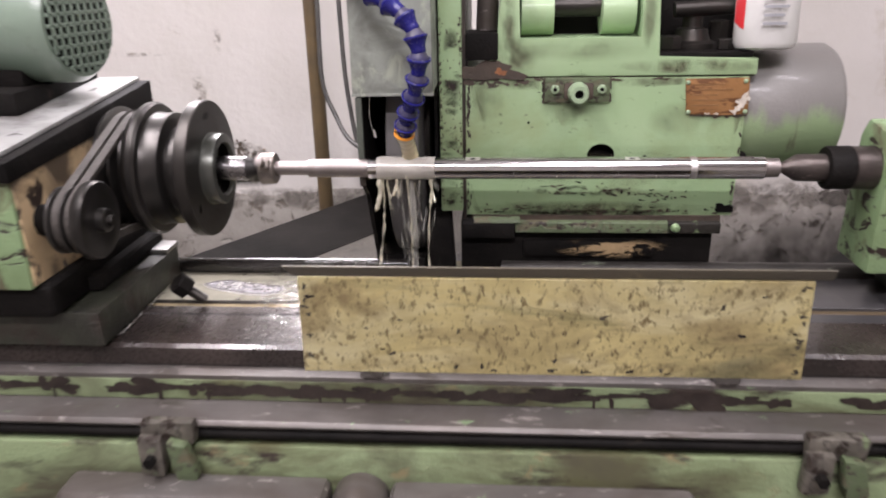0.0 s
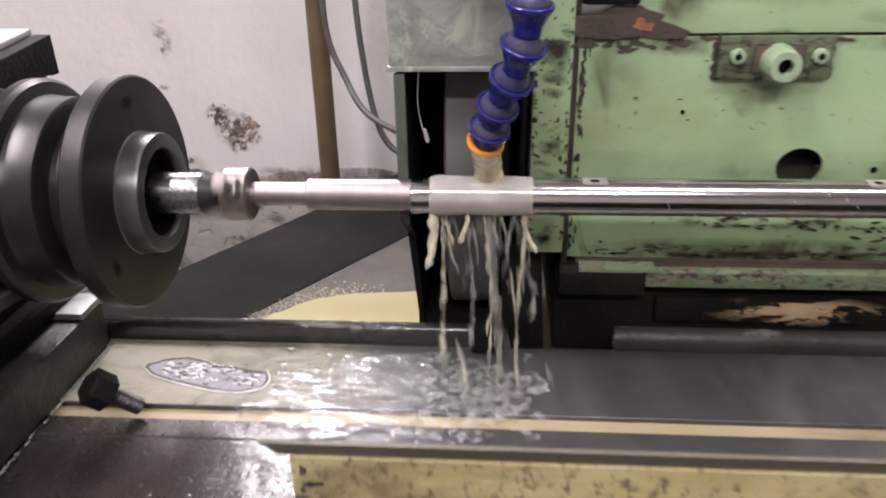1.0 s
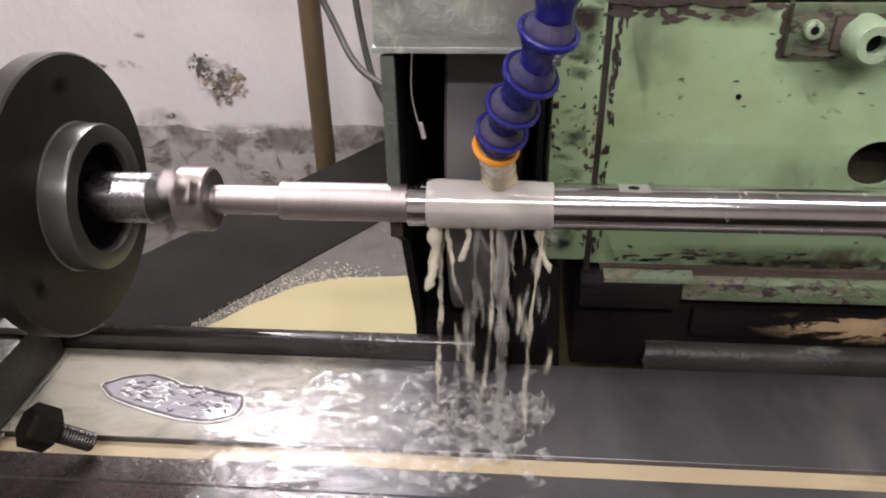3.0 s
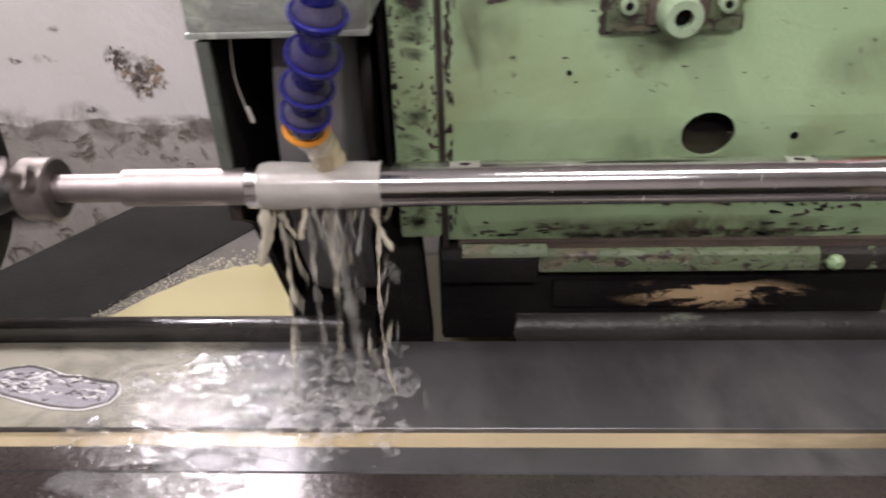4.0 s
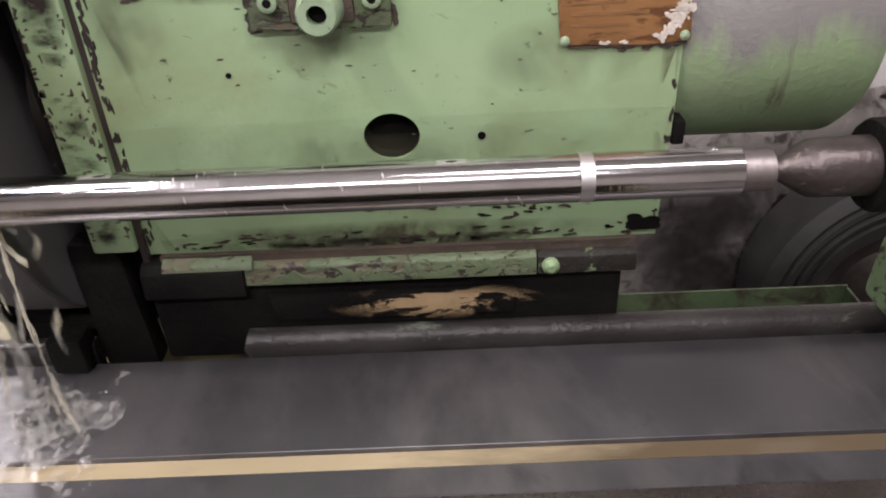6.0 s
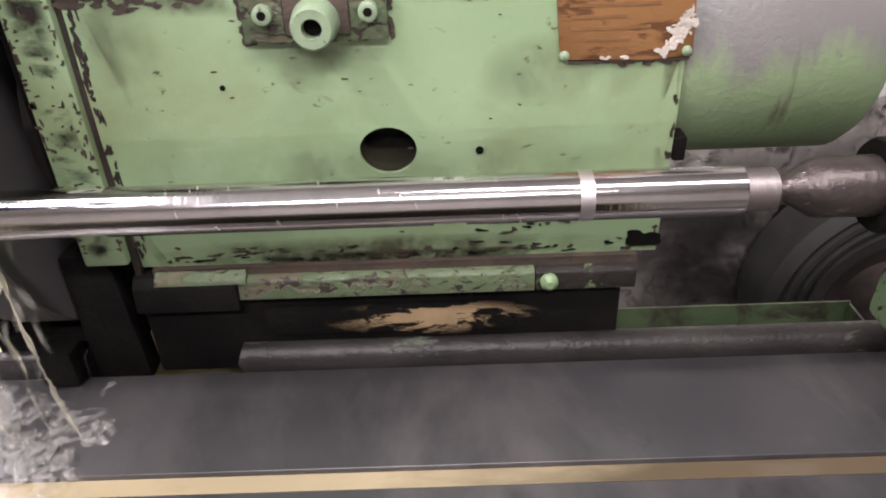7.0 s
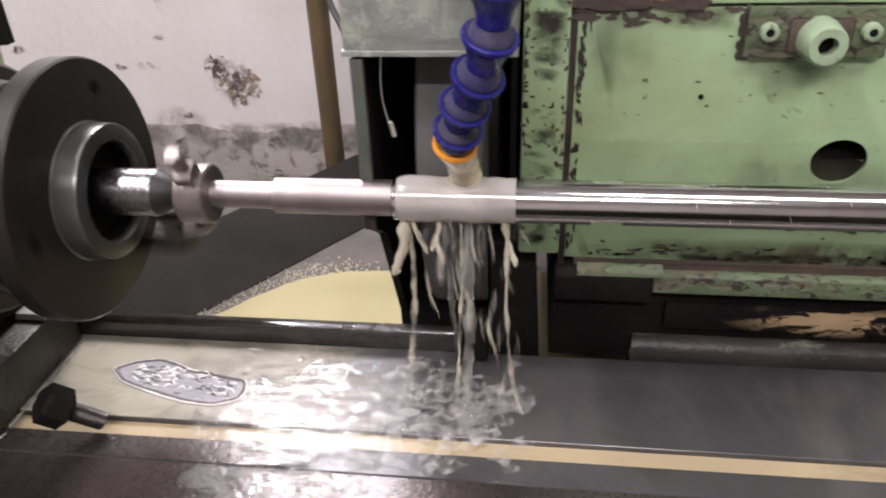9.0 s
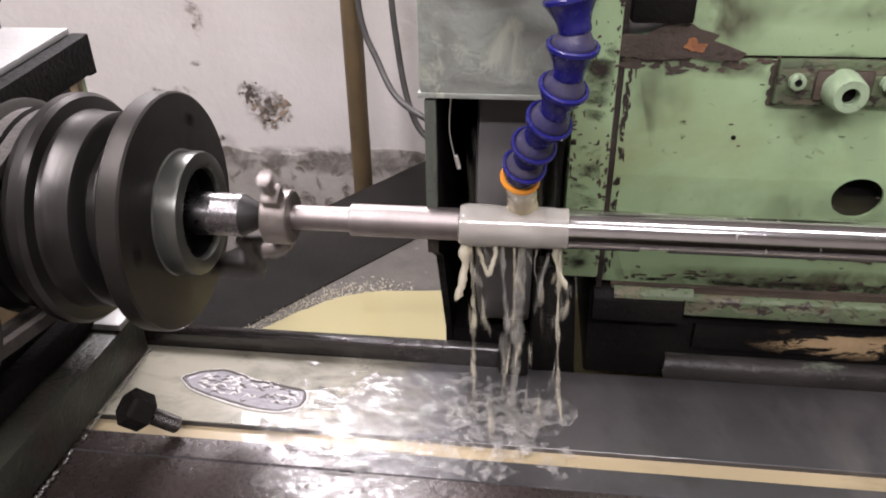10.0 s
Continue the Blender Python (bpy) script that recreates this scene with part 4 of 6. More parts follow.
    turned("stepped_end", [(-0.2085, 0.0096), (-0.2080, 0.0104), (-0.1385, 0.0104)], matt_steel, "dull turned end")
    flats = ((-0.0275, -0.0105), (0.1505, 0.1665))
    rows = [(-0.1385, R0 - 0.0005), (-0.138, R0)]
    for a, b in flats:
        rows += [(a, R0), (a + 0.0001, R0, 0.0108), (b - 0.0001, R0, 0.0108), (b, R0)]
    rows += [(0.266, R0), (0.2661, R0, None, True), (0.2905, R0, None, True), (0.2906, R0), (0.3015, R0), (0.302, R0 - 0.0005)]
    turned("ground_body", rows, bright_steel, "mirror-bright ground body")
    turned("tail_end", [(0.302, 0.0106), (0.3175, 0.0106), (0.318, 0.0100)], matt_steel)
    turned("polished_band", [(0.2215, R0 + 0.00008), (0.2285, R0 + 0.00008)], band_steel, "pale matt band", caps=False)
    n = Vector((0, -math.cos(radians(B)), math.sin(radians(B))))
    side = Vector((0, n.z, -n.y))
    for a, b in flats:
        for sgn in (1, -1):
            bm = bmesh.new()
            c = Vector(((a + b) / 2, 0, 0))
            w = 0.0060
            vs = [bm.verts.new(c + sgn * n * h + Vector((ex * (b - a) / 2 * 0.97, 0, 0)) + side * ey * w) for h in (0.0104, 0.01086) for ex, ey in ((-1, -1), (1, -1), (1, 1), (-1, 1))]
            for q in ((0, 1, 2, 3), (4, 5, 6, 7), (0, 1, 5, 4), (1, 2, 6, 5), (2, 3, 7, 6), (3, 0, 4, 7)):
                bm.faces.new([vs[i] for i in q])
            part("milled_flat", bm, pale_steel, s, "square milled flat", smooth=None)
            bm = bmesh.new()
            rod(bm, c + sgn * n * 0.008, c + sgn * n * 0.01092, 0.0031, 20)
            part("cross_hole", bm, hole_dark, s, "dark cross hole")
    for i in range(26):
        # small bright nicks round the ground body
        rnd = random.Random(i)
        x, el = rnd.uniform(0.0, 0.20), rnd.uniform(0, 360)
        if any(a - 0.003 < x < b + 0.003 for a, b in flats):
            continue
        bm = bmesh.new()
        box(bm, -0.0002, 0.0002, -0.0014, 0.0014, R0 - 0.0004, R0 + 0.00005, 0.0, Matrix.Translation((x, 0, 0)) @ Matrix.Rotation(radians(el), 4, "X") @ Matrix.Rotation(radians(25), 4, "Z"))
        part("nick", bm, pale_steel, s, smooth=None)
    made.append(s)
    # small motor pulley
    p = thing("motor_pulley", "small dark grooved belt pulley with a hub screw", "pulley", at=(0, -0.14, 1.083))
    bm = bmesh.new()
    lathe(bm, [(-0.428, 0.015), (-0.427, 0.034), (-0.4235, 0.034), (-0.420, 0.025), (-0.416, 0.025), (-0.4125, 0.034), (-0.4105, 0.034), (-0.407, 0.025), (-0.403, 0.025), (-0.3995, 0.038),
               (-0.397, 0.0395), (-0.390, 0.0395), (-0.388, 0.0380), (-0.3875, 0.030), (-0.3882, 0.026), (-0.3885, 0.012)], 48)
    part("pulley_rim", bm, pulley_steel, p)
    bm = bmesh.new()
    lathe(bm, [(-0.389, 0.0125), (-0.381, 0.012), (-0.380, 0.010), (-0.380, 0.007)], 28)
    part("hub", bm, pulley_steel, p)
    bm = bmesh.new()
    rod(bm, (-0.3801, 0, 0), (-0.3755, 0, 0), 0.0055, 6)
    part("hub_screw", bm, dark_steel, p)
    return made, p


band_steel = surface("brushed_pale_steel", (0.74, 0.72, 0.71), (0.66, 0.64, 0.63), 0.42, metal=1.0, scale=60, bump=0.1)
hub_steel = surface("smooth_grey_hub_steel", (0.13, 0.135, 0.12), (0.09, 0.094, 0.084), 0.30, metal=0.7, scale=20, bump=0.06)
cone_steel = surface("black_oiled_cone_steel", (0.018, 0.016, 0.015), (0.03, 0.027, 0.025), 0.45, metal=0.3, scale=40, bump=0.1)
shank_steel = surface("grey_polished_shank_steel", (0.27, 0.26, 0.26), (0.17, 0.165, 0.165), 0.28, metal=1.0, scale=30, bump=0.08)
dog_steel = surface("worn_cast_dog_steel", (0.28, 0.25, 0.225), (0.17, 0.15, 0.135), 0.36, metal=0.75, scale=50, bump=0.2)


def centres():
    c = thing("live_centre", "bright steel centre point in the headstock bore", "centre")
    CARRIED.append(c)
    bm = bmesh.new()
    lathe(bm, [(-0.345, 0.0142), (-0.2815, 0.0142), (-0.2800, 0.0138)], 40, Matrix.Translation((0, 0, AX)))
    part("shank", bm, shank_steel, c)
    bm = bmesh.new()
    lathe(bm, [(-0.2800, 0.0138), (-0.2792, 0.0135), (-0.2655, 0.0062), (-0.2610, 0.0026)], 40, Matrix.Translation((0, 0, AX)))
    part("cone", bm, cone_steel, c, "dark ground cone")
    t = thing("tailstock", "green tailstock with a brown oxidised steel centre", "tailstock")
    CARRIED.append(t)
    up = Matrix.Translation((0, 0, AX))
    bm = bmesh.new()
    lathe(bm, [(0.3165, 0.0024), (0.3185, 0.0056), (0.3215, 0.0058), (0.3235, 0.0070), (0.3355, 0.0142), (0.3385, 0.0150), (0.366, 0.0154), (0.37, 0.0150)], 44, up)
    part("centre", bm, brown_steel, t, "brown pointed steel centre")
    bm = bmesh.new()
    lathe(bm, [(0.3665, 0.017), (0.3672, 0.0225), (0.369, 0.0237), (0.392, 0.0240), (0.394, 0.022)], 44, up)
    part("quill_collar", bm, black_grime_and_shade, t)
    bm = bmesh.new()
    prism(bm, [(-0.03, 0.985), (-0.034, 1.11), (-0.028, 1.140), (0.026, 1.150), (0.04, 1.13), (0.05, 0.985)], 0.418, 0.60, bevel=0.006)
    part("body", bm, green_worn, t)
    bm = bmesh.new()
    lathe(bm, [(0.392, 0.021), (0.394, 0.0235), (0.442, 0.0245)], 44, up)
    part("quill_boss", bm, brown_steel, t, "brown greasy quill")
    bm = bmesh.new()
    prism(bm, [(0.475, 0.9440), (0.465, 0.962), (0.460, 0.99), (0.61, 0.99), (0.61, 0.9440)], -0.03, 0.055, "y", 0.004)
    part("base", bm, base_paint, t, "greasy dark tailstock base")


# ---- wheelhead ----
FACE = 0.067
LEANING = 0.06


def wheelhead():
    w = thing("wheelhead", "light green painted grinder wheelhead casting with chipped edges", "wheelhead")
    def skin(name, bm, m, parent, label="", smooth=None):
        # what lies on the casting follows its leaning lower half
        for v in bm.verts:
            if v.co.z < 1.1095 and v.co.x > -0.0371:
                v.co.y += LEANING * (1.1095 - v.co.z)
        return part(name, bm, m, parent, label, smooth)

    # front casting with a through hole for the drain
    bm = bmesh.new()
    x0, x1, z0, z1, cx, cz, r = -0.037, 0.289, 1.021, 1.1905, 0.1255, 1.098, 0.0152
    n = 48

    def edge(a):
        dx, dz = math.cos(a), math.sin(a)
        t = min(((x1 - cx) / dx if dx > 0 else (x0 - cx) / dx) if abs(dx) > 1e-6 else 9, ((z1 - cz) / dz if dz > 0 else (z0 - cz) / dz) if abs(dz) > 1e-6 else 9)
        return cx + t * dx, cz + t * dz
    ang = sorted([2 * math.pi * q / n for q in range(n)] + [math.atan2(z - cz, x - cx) % (2 * math.pi) for x in (x0, x1) for z in (z0, z1)])
    loops = []
    for way in ("deep", "lip", "out", "back"):
        row = []
        for a in ang:
            if way in ("deep", "lip"):
                x, z = cx + r * 1.08 * math.cos(a), cz + r * (0.93 if math.sin(a) > 0 else 1) * math.sin(a)
            else:
                x, z = edge(a)
            row.append(bm.verts.new((x, FACE + {"deep": 0.0025, "lip": 0.0, "out": 0.0, "back": 0.29}[way], z)))
        loops.append(row)
    for p, q in zip(loops, loops[1:]):
        for u in range(len(ang)):
            v = (u + 1) % len(ang)
            bm.faces.new((p[u], p[v], q[v], q[u]))
    bm.faces.new(loops[-1])
    bmesh.ops.bisect_plane(bm, geom=bm.verts[:] + bm.edges[:] + bm.faces[:], plane_co=(0, 0, 1.1095), plane_no=(0, 0, 1))
    for v in bm.verts:
        if v.co.z < 1.109 and v.co.y < FACE + 0.2:
            v.co.y += LEANING * (1.1095 - v.co.z)
    part("front_casting", bm, green_face, w, smooth=0.8)
    bm = bmesh.new()
    lathe(bm, [(0.0022, 1.0), (0.008, 0.97), (0.011, 0.88), (0.0125, 0.5), (0.0128, 0.0)], 48, Matrix.Translation((cx, FACE, cz - 0.0005)) @ Matrix.Diagonal((r * 1.09, 1, r * 0.985, 1)) @ pose(0, 0, 0, 0, 0, 90), closed=False)
    part("drain_hollow", bm, hole_dark, w)
    # left strip, with a dark greasy joint between
    bm = bmesh.new()
    box(bm, -0.0685, -0.0412, FACE - 0.004, 0.30, 1.028, 1.33, 0.0025)
    part("side_strip", bm, green_face, w, "narrow scraped green edge strip")
    bm = bmesh.new()
    box(bm, -0.0411, -0.0371, FACE + 0.001, 0.30, 1.015, 1.32)
    part("joint", bm, apron_oil, w, "brown greasy joint")
    # cap above the crease
    bm = bmesh.new()
    prism(bm, [(-0.036, 1.1925), (0.297, 1.1925), (0.297, 1.211), (0.184, 1.213), (0.182, 1.30), (0.165, 1.30), (0.165, 1.2345), (0.025, 1.2345), (0.025, 1.30), (0.004, 1.30), (0.0, 1.225), (-0.012, 1.207), (-0.036, 1.203)],
          FACE - 0.001, 0.30, "y", 0.0015)
    part("cap_casting", bm, green_face, w)
    bm = bmesh.new()
    patch(bm, -0.010, 1.199, FACE - 0.0012, 0.062, 0.026, 3, 0.4, thick=0.001)
    part("paint_chip", bm, joint_dirt, w, "dark brown chipped paint", smooth=None)
    bm = bmesh.new()
    patch(bm, 0.004, 1.1985, FACE - 0.0016, 0.012, 0.008, 9, 0.4, thick=0.0012)
    part("rust_spot", bm, rust, w, "orange rust spot", smooth=None)
    bm = bmesh.new()
    box(bm, -0.036, 0.296, FACE + 0.004, 0.2, 1.1904, 1.1927)
    part("crease", bm, joint_dirt, w)
    for k, (x, z, a, b, q) in enumerate(((0.02, 1.215, 0.06, 0.05, grime_brown), (0.10, 1.222, 0.18, 0.03, grime_soft), (0.22, 1.203, 0.17, 0.02, grime_brown), (0.013, 1.26, 0.02, 0.09, grime_brown), (0.172, 1.26, 0.018, 0.09, grime_brown), (0.10, 1.21, 0.2, 0.04, speck_dark), (0.24, 1.20, 0.12, 0.025, speck_dark))):
        bm = bmesh.new()
        patch(bm, x, z, FACE - 0.0013 - 0.0001 * k, a, b, 860 + k, 0.1, 30, 0.00004)
        skin("oil_smear", bm, q, w, smooth=None)
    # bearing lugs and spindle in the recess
    # the flat near-black back carries the recess's shade in its colour
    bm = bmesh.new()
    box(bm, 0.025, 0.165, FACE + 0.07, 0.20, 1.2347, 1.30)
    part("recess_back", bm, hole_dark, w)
    for a, b in ((0.028, 0.066), (0.122, 0.160)):
        bm = bmesh.new()
        rod(bm, (a, FACE + 0.045, 1.262), (b, FACE + 0.045, 1.262), 0.027, 36)
        part("bearing_lug", bm, green_face, w)
    bm = bmesh.new()
    rod(bm, (0.066, FACE + 0.05, 1.268), (0.122, FACE + 0.05, 1.268), 0.012, 24)
    part("spindle", bm, dark_steel, w)
    # bracket with round sight nozzle
    bm = bmesh.new()
    box(bm, 0.056, 0.131, FACE - 0.006, FACE, 1.1635, 1.1915, 0.001)
    part("bracket_plate", bm, green_flaked, w, "bolted oil sight bracket")
    bm = bmesh.new()
    lathe(bm, [(0, 0.0125), (0.004, 0.0125), (0.012, 0.0116), (0.018, 0.0110), (0.020, 0.0098), (0.020, 0.0052), (0.012, 0.005)], 36, pose(0.0945, FACE - 0.004, 1.1745, 0, 0, -90), closed=False)
    part("sight_nozzle", bm, green_pale, w, "round pale green sight nozzle")
    bm = bmesh.new()
    rod(bm, (0.0945, FACE - 0.010, 1.1745), (0.0945, FACE - 0.017, 1.1745), 0.0053, 20)
    part("sight_bore", bm, hole_dark, w)
    for x in (0.0675, 0.1215):
        bm = bmesh.new()
        lathe(bm, [(0, 0.0052), (0.004, 0.0050), (0.0045, 0.0042), (0.0045, 0.0024), (0.002, 0.0022)], 24, pose(x, FACE - 0.006, 1.1785, 0, 0, -90))
        part("socket_screw", bm, green_pale, w)
        bm = bmesh.new()
        rod(bm, (x, FACE - 0.0095, 1.1785), (x, FACE - 0.0107, 1.1785), 0.0022, 6)
        part("screw_socket", bm, hole_dark, w)
    bm = bmesh.new()
    box(bm, 0.078, 0.112, FACE - 0.0085, FACE - 0.006, 1.167, 1.186, 0.002)
    part("grease_pad", bm, joint_dirt, w)
    # name plate with four screws and flaked corner
    bm = bmesh.new()
    prism(bm, [(0.2175, 1.1885), (0.2895, 1.189), (0.292, 1.1475), (0.268, 1.1462), (0.2215, 1.1478)], FACE - 0.0022, FACE, "y", 0.0004)
    part("name_plate", bm, copper_plate, w, "brown worn metal name plate")
    for k, (z, a, b) in enumerate(((1.182, 0.225, 0.262), (1.176, 0.225, 0.272), (1.170, 0.226, 0.255), (1.164, 0.226, 0.268), (1.158, 0.227, 0.258))):
        bm = bmesh.new()
        box(bm, a, b, FACE - 0.0025, FACE - 0.0021, z - 0.0009, z + 0.0009)
        part("worn_text_bar", bm, dark_text, w, smooth=None)
    for x, z in ((0.2205, 1.1845), (0.2855, 1.1855), (0.2235, 1.1500), (0.2885, 1.1505)):
        bm = bmesh.new()
        lathe(bm, [(0, 0.0028), (0.0012, 0.0026), (0.002, 0.0014), (0.0021, 0.0)], 16, pose(x, FACE - 0.002, z, 0, 0, -90), closed=False)
        part("plate_screw", bm, green_pale, w)
    rnd = random.Random(14)
    for k in range(64):
        u = rnd.random()
        x, z = (0.2895 - 0.013 * u + rnd.gauss(0, 0.0018), 1.170 - 0.021 * u + rnd.gauss(0, 0.0030)) if k < 58 else (0.252 + rnd.gauss(0, 0.005), 1.1482)
        bm = bmesh.new()
        patch(bm, min(x, 0.2895), z, FACE - 0.0022, rnd.uniform(0.0012, 0.0052) if k < 58 else 0.003, rnd.uniform(0.0012, 0.0050) if k < 58 else 0.0016, 70 + k, 0.55, 20, 0.0002 + 0.00001 * k)
        part("paint_flake", bm, white_flake, w, smooth=None)
    bm = bmesh.new()
    box(bm, 0.226, 0.291, FACE - 0.0014, FACE - 0.0001, 1.1452, 1.1466)
    part("plate_edge_rust", bm, joint_dirt, w, smooth=None)
    # small tapped holes
    for x, z, r in ((0.0378, 1.1385, 0.0016), (0.178, 1.096, 0.0024)):
        bm = bmesh.new()
        rod(bm, (x, FACE + 0.001, z), (x, FACE - 0.0006, z), r, 14)
        skin("tapped_hole", bm, hole_dark, w)
    # scraped patches low on the casting
    rnd = random.Random(21)
    for k in range(120):
        bm = bmesh.new()
        u = rnd.random()
        x, z = (0.06 + 0.17 * u + rnd.gauss(0, 0.012), 1.056 - 0.012 * u + rnd.gauss(0, 0.005)) if k % 2 else (-0.02 + 0.30 * u, 1.0275 + rnd.gauss(0, 0.0028))
        patch(bm, x, max(z, 1.0235), FACE - 0.000001 * k, rnd.uniform(0.0015, 0.009), rnd.uniform(0.0008, 0.0024), 200 + k, 0.55, 20, 0.0004)
        skin("paint_scrape", bm, joint_dirt if k % 3 else black_grime_and_shade, w, smooth=None)
    # ragged losses along the joint, the crease and the casting's right edge
    for k in range(90):
        e, u = k % 5, rnd.random()
        x, z, wd, ht = ((-0.0358 + abs(rnd.gauss(0, 0.0018)), 1.03 + 0.155 * u, rnd.uniform(0.001, 0.0028), rnd.uniform(0.003, 0.011)),
                        (-0.030 + 0.31 * u, 1.1895 - abs(rnd.gauss(0, 0.0012)), rnd.uniform(0.004, 0.018), rnd.uniform(0.0012, 0.0035)),
                        (-0.034 + 0.09 * u * u, 1.1885 - abs(rnd.gauss(0, 0.003)), rnd.uniform(0.004, 0.012), rnd.uniform(0.002, 0.006)),
                        (-0.0355 + abs(rnd.gauss(0, 0.002)), 1.03 + 0.155 * u, rnd.uniform(0.001, 0.003), rnd.uniform(0.003, 0.008)),
                        (0.2875 - abs(rnd.gauss(0, 0.001)), 1.03 + 0.155 * u, rnd.uniform(0.001, 0.003), rnd.uniform(0.002, 0.008)))[e]
        bm = bmesh.new()
        patch(bm, x, z, FACE - 0.000001 * k, wd, ht, 3000 + k, 0.5, 20, 0.0005)
        skin("paint_scrape", bm, joint_dirt if e in (1, 2) else apron_oil, w, smooth=None)
    bm = bmesh.new()
    patch(bm, 0.279, 1.030, FACE, 0.020, 0.013, 400, 0.3, thick=0.0008)
    skin("paint_scrape", bm, black_grime_and_shade, w, smooth=None)
    for k, (x, z, a, b, q) in enumerate((
            (-0.024, 1.11, 0.030, 0.18, grime_brown), (-0.016, 1.165, 0.05, 0.06, grime_soft), (0.094, 1.150, 0.085, 0.035, grime_soft), (0.05, 1.184, 0.16, 0.018, grime_brown),
            (0.12, 1.030, 0.31, 0.022, grime_brown), (0.13, 1.024, 0.30, 0.010, grime_dark), (0.10, 1.053, 0.14, 0.014, grime_dark), (0.06, 1.085, 0.19, 0.05, grime_soft), (0.20, 1.075, 0.16, 0.07, grime_soft),
            (0.22, 1.140, 0.10, 0.05, grime_soft), (0.283, 1.12, 0.014, 0.10, grime_brown), (0.17, 1.186, 0.22, 0.012, grime_brown))):
        bm = bmesh.new()
        patch(bm, x, z, FACE - 0.00005 * (k + 1), a, b, 800 + k, 0.15, 40, 0.00004)
        skin("oil_smear", bm, q, w, smooth=None)
    for x, z, a, b in ((-0.056, 1.10, 0.024, 0.15), (-0.054, 1.19, 0.025, 0.14), (-0.056, 1.045, 0.022, 0.03)):
        bm = bmesh.new()
        patch(bm, x, z, FACE - 0.0042, a, b, 850, 0.1, 30, 0.00005)
        skin("oil_smear", bm, grime_dark, w, smooth=None)
    rnd = random.Random(92)
    for k in range(190):
        bm = bmesh.new()
        patch(bm, rnd.choice((rnd.uniform(-0.0665, -0.0430), -0.0676 + abs(rnd.gauss(0, 0.0016)), -0.0422 - abs(rnd.gauss(0, 0.0014)))), rnd.uniform(1.034, 1.26), FACE - 0.004, rnd.uniform(0.0007, 0.0015) * rnd.choice((1, 1, 2.6)), rnd.uniform(0.0008, 0.0020) * rnd.choice((1, 1, 2.6)), 1500 + k, 0.4, 12, 0.0003)
        part("paint_chip", bm, joint_dirt, w, smooth=None)
    for k in range(46):
        u, e = rnd.random(), k % 4
        x, z = ((0.056 + 0.075 * u, 1.1632), (0.0555, 1.1635 + 0.028 * u), (0.1315, 1.1635 + 0.028 * u), (0.24 + 0.05 * u, 1.1452))[e]
        bm = bmesh.new()
        patch(bm, x + rnd.gauss(0, 0.0008), z + rnd.gauss(0, 0.0008), FACE, rnd.uniform(0.003, 0.010) if e in (0, 3) else 0.003, rnd.uniform(0.003, 0.010) if e in (1, 2) else 0.003, 1600 + k, 0.35, 14, 0.0005 + 0.00001 * k)
        part("grease_crust", bm, joint_dirt, w, smooth=None)
    rnd = random.Random(91)
    for k in range(24):
        bm = bmesh.new()
        patch(bm, rnd.uniform(-0.03, 0.28), rnd.uniform(1.06, 1.188), FACE, rnd.uniform(0.0012, 0.0045), rnd.uniform(0.0005, 0.0011), 900 + k, 0.2, 10, 0.0003)
        skin("paint_speck", bm, joint_dirt, w, smooth=None)
    for k, (x, z, a, b) in enumerate(((0.0, 1.13, 0.07, 0.10), (0.10, 1.12, 0.12, 0.12), (0.20, 1.12, 0.12, 0.12), (0.25, 1.165, 0.1, 0.06), (0.06, 1.165, 0.12, 0.05), (0.13, 1.05, 0.30, 0.05), (0.0935, 1.176, 0.10, 0.046))):
        bm = bmesh.new()
        patch(bm, x, z, FACE - 0.0008 - 0.00005 * k, a, b, 960 + k, 0.1, 30, 0.00004)
        skin("speck_film", bm, speck_dark if k < 6 else grime_dark, w, smooth=None)
    # foot flange and dark slide
    bm = bmesh.new()
    prism(bm, [(FACE + 0.02, 1.0165), (FACE - 0.001, 1.0155), (FACE - 0.005, 1.0135), (FACE - 0.007, 1.0010), (FACE + 0.02, 0.998)], 0.024, 0.212, bevel=0.0012)
    part("foot_flange", bm, green_flaked, w, "scraped green foot flange")
    bm = bmesh.new()
    box(bm, -0.03, 0.276, FACE + 0.001, FACE + 0.03, 1.0145, 1.0209)
    part("flange_joint", bm, joint_dirt, w, "dark greasy flange joint")
    bm = bmesh.new()
    prism(bm, [(FACE + 0.02, 1.0160), (FACE - 0.001, 1.0150), (FACE - 0.005, 1.013), (FACE - 0.006, 1.0005), (FACE + 0.02, 0.997)], 0.2125, 0.276, bevel=0.0012)
    part("foot_end", bm, foot_worn, w, "black greasy flange end with green rests")
    bm = bmesh.new()
    prism(bm, [(FACE + 0.02, 1.020), (FACE - 0.002, 1.017), (FACE - 0.007, 1.012), (FACE - 0.009, 0.994), (FACE + 0.02, 0.992)], -0.043, 0.0235, bevel=0.002)
    part("foot_corner", bm, black_grime_and_shade, w)
    bm = bmesh.new()
    prism(bm, [(FACE + 0.0, 1.0205), (FACE - 0.006, 1.0165), (FACE - 0.0075, 1.0135), (FACE - 0.002, 1.0130)], -0.028, 0.030, bevel=0.0006)
    part("foot_edge", bm, green_flaked, w, "scraped green edge")
    bm = bmesh.new()
    rod(bm, (0.2205, FACE - 0.004, 1.0085), (0.2205, FACE - 0.013, 1.0085), 0.0056, 18, cap=0.003)
    part("knob", bm, green_worn, w)
    bm = bmesh.new()
    box(bm, -0.0445, 0.270, FACE + 0.004, 0.40, 0.935, 1.0130, 0.003)
    part("slide_base", bm, black_grime_and_shade, w, "greasy black slide base")
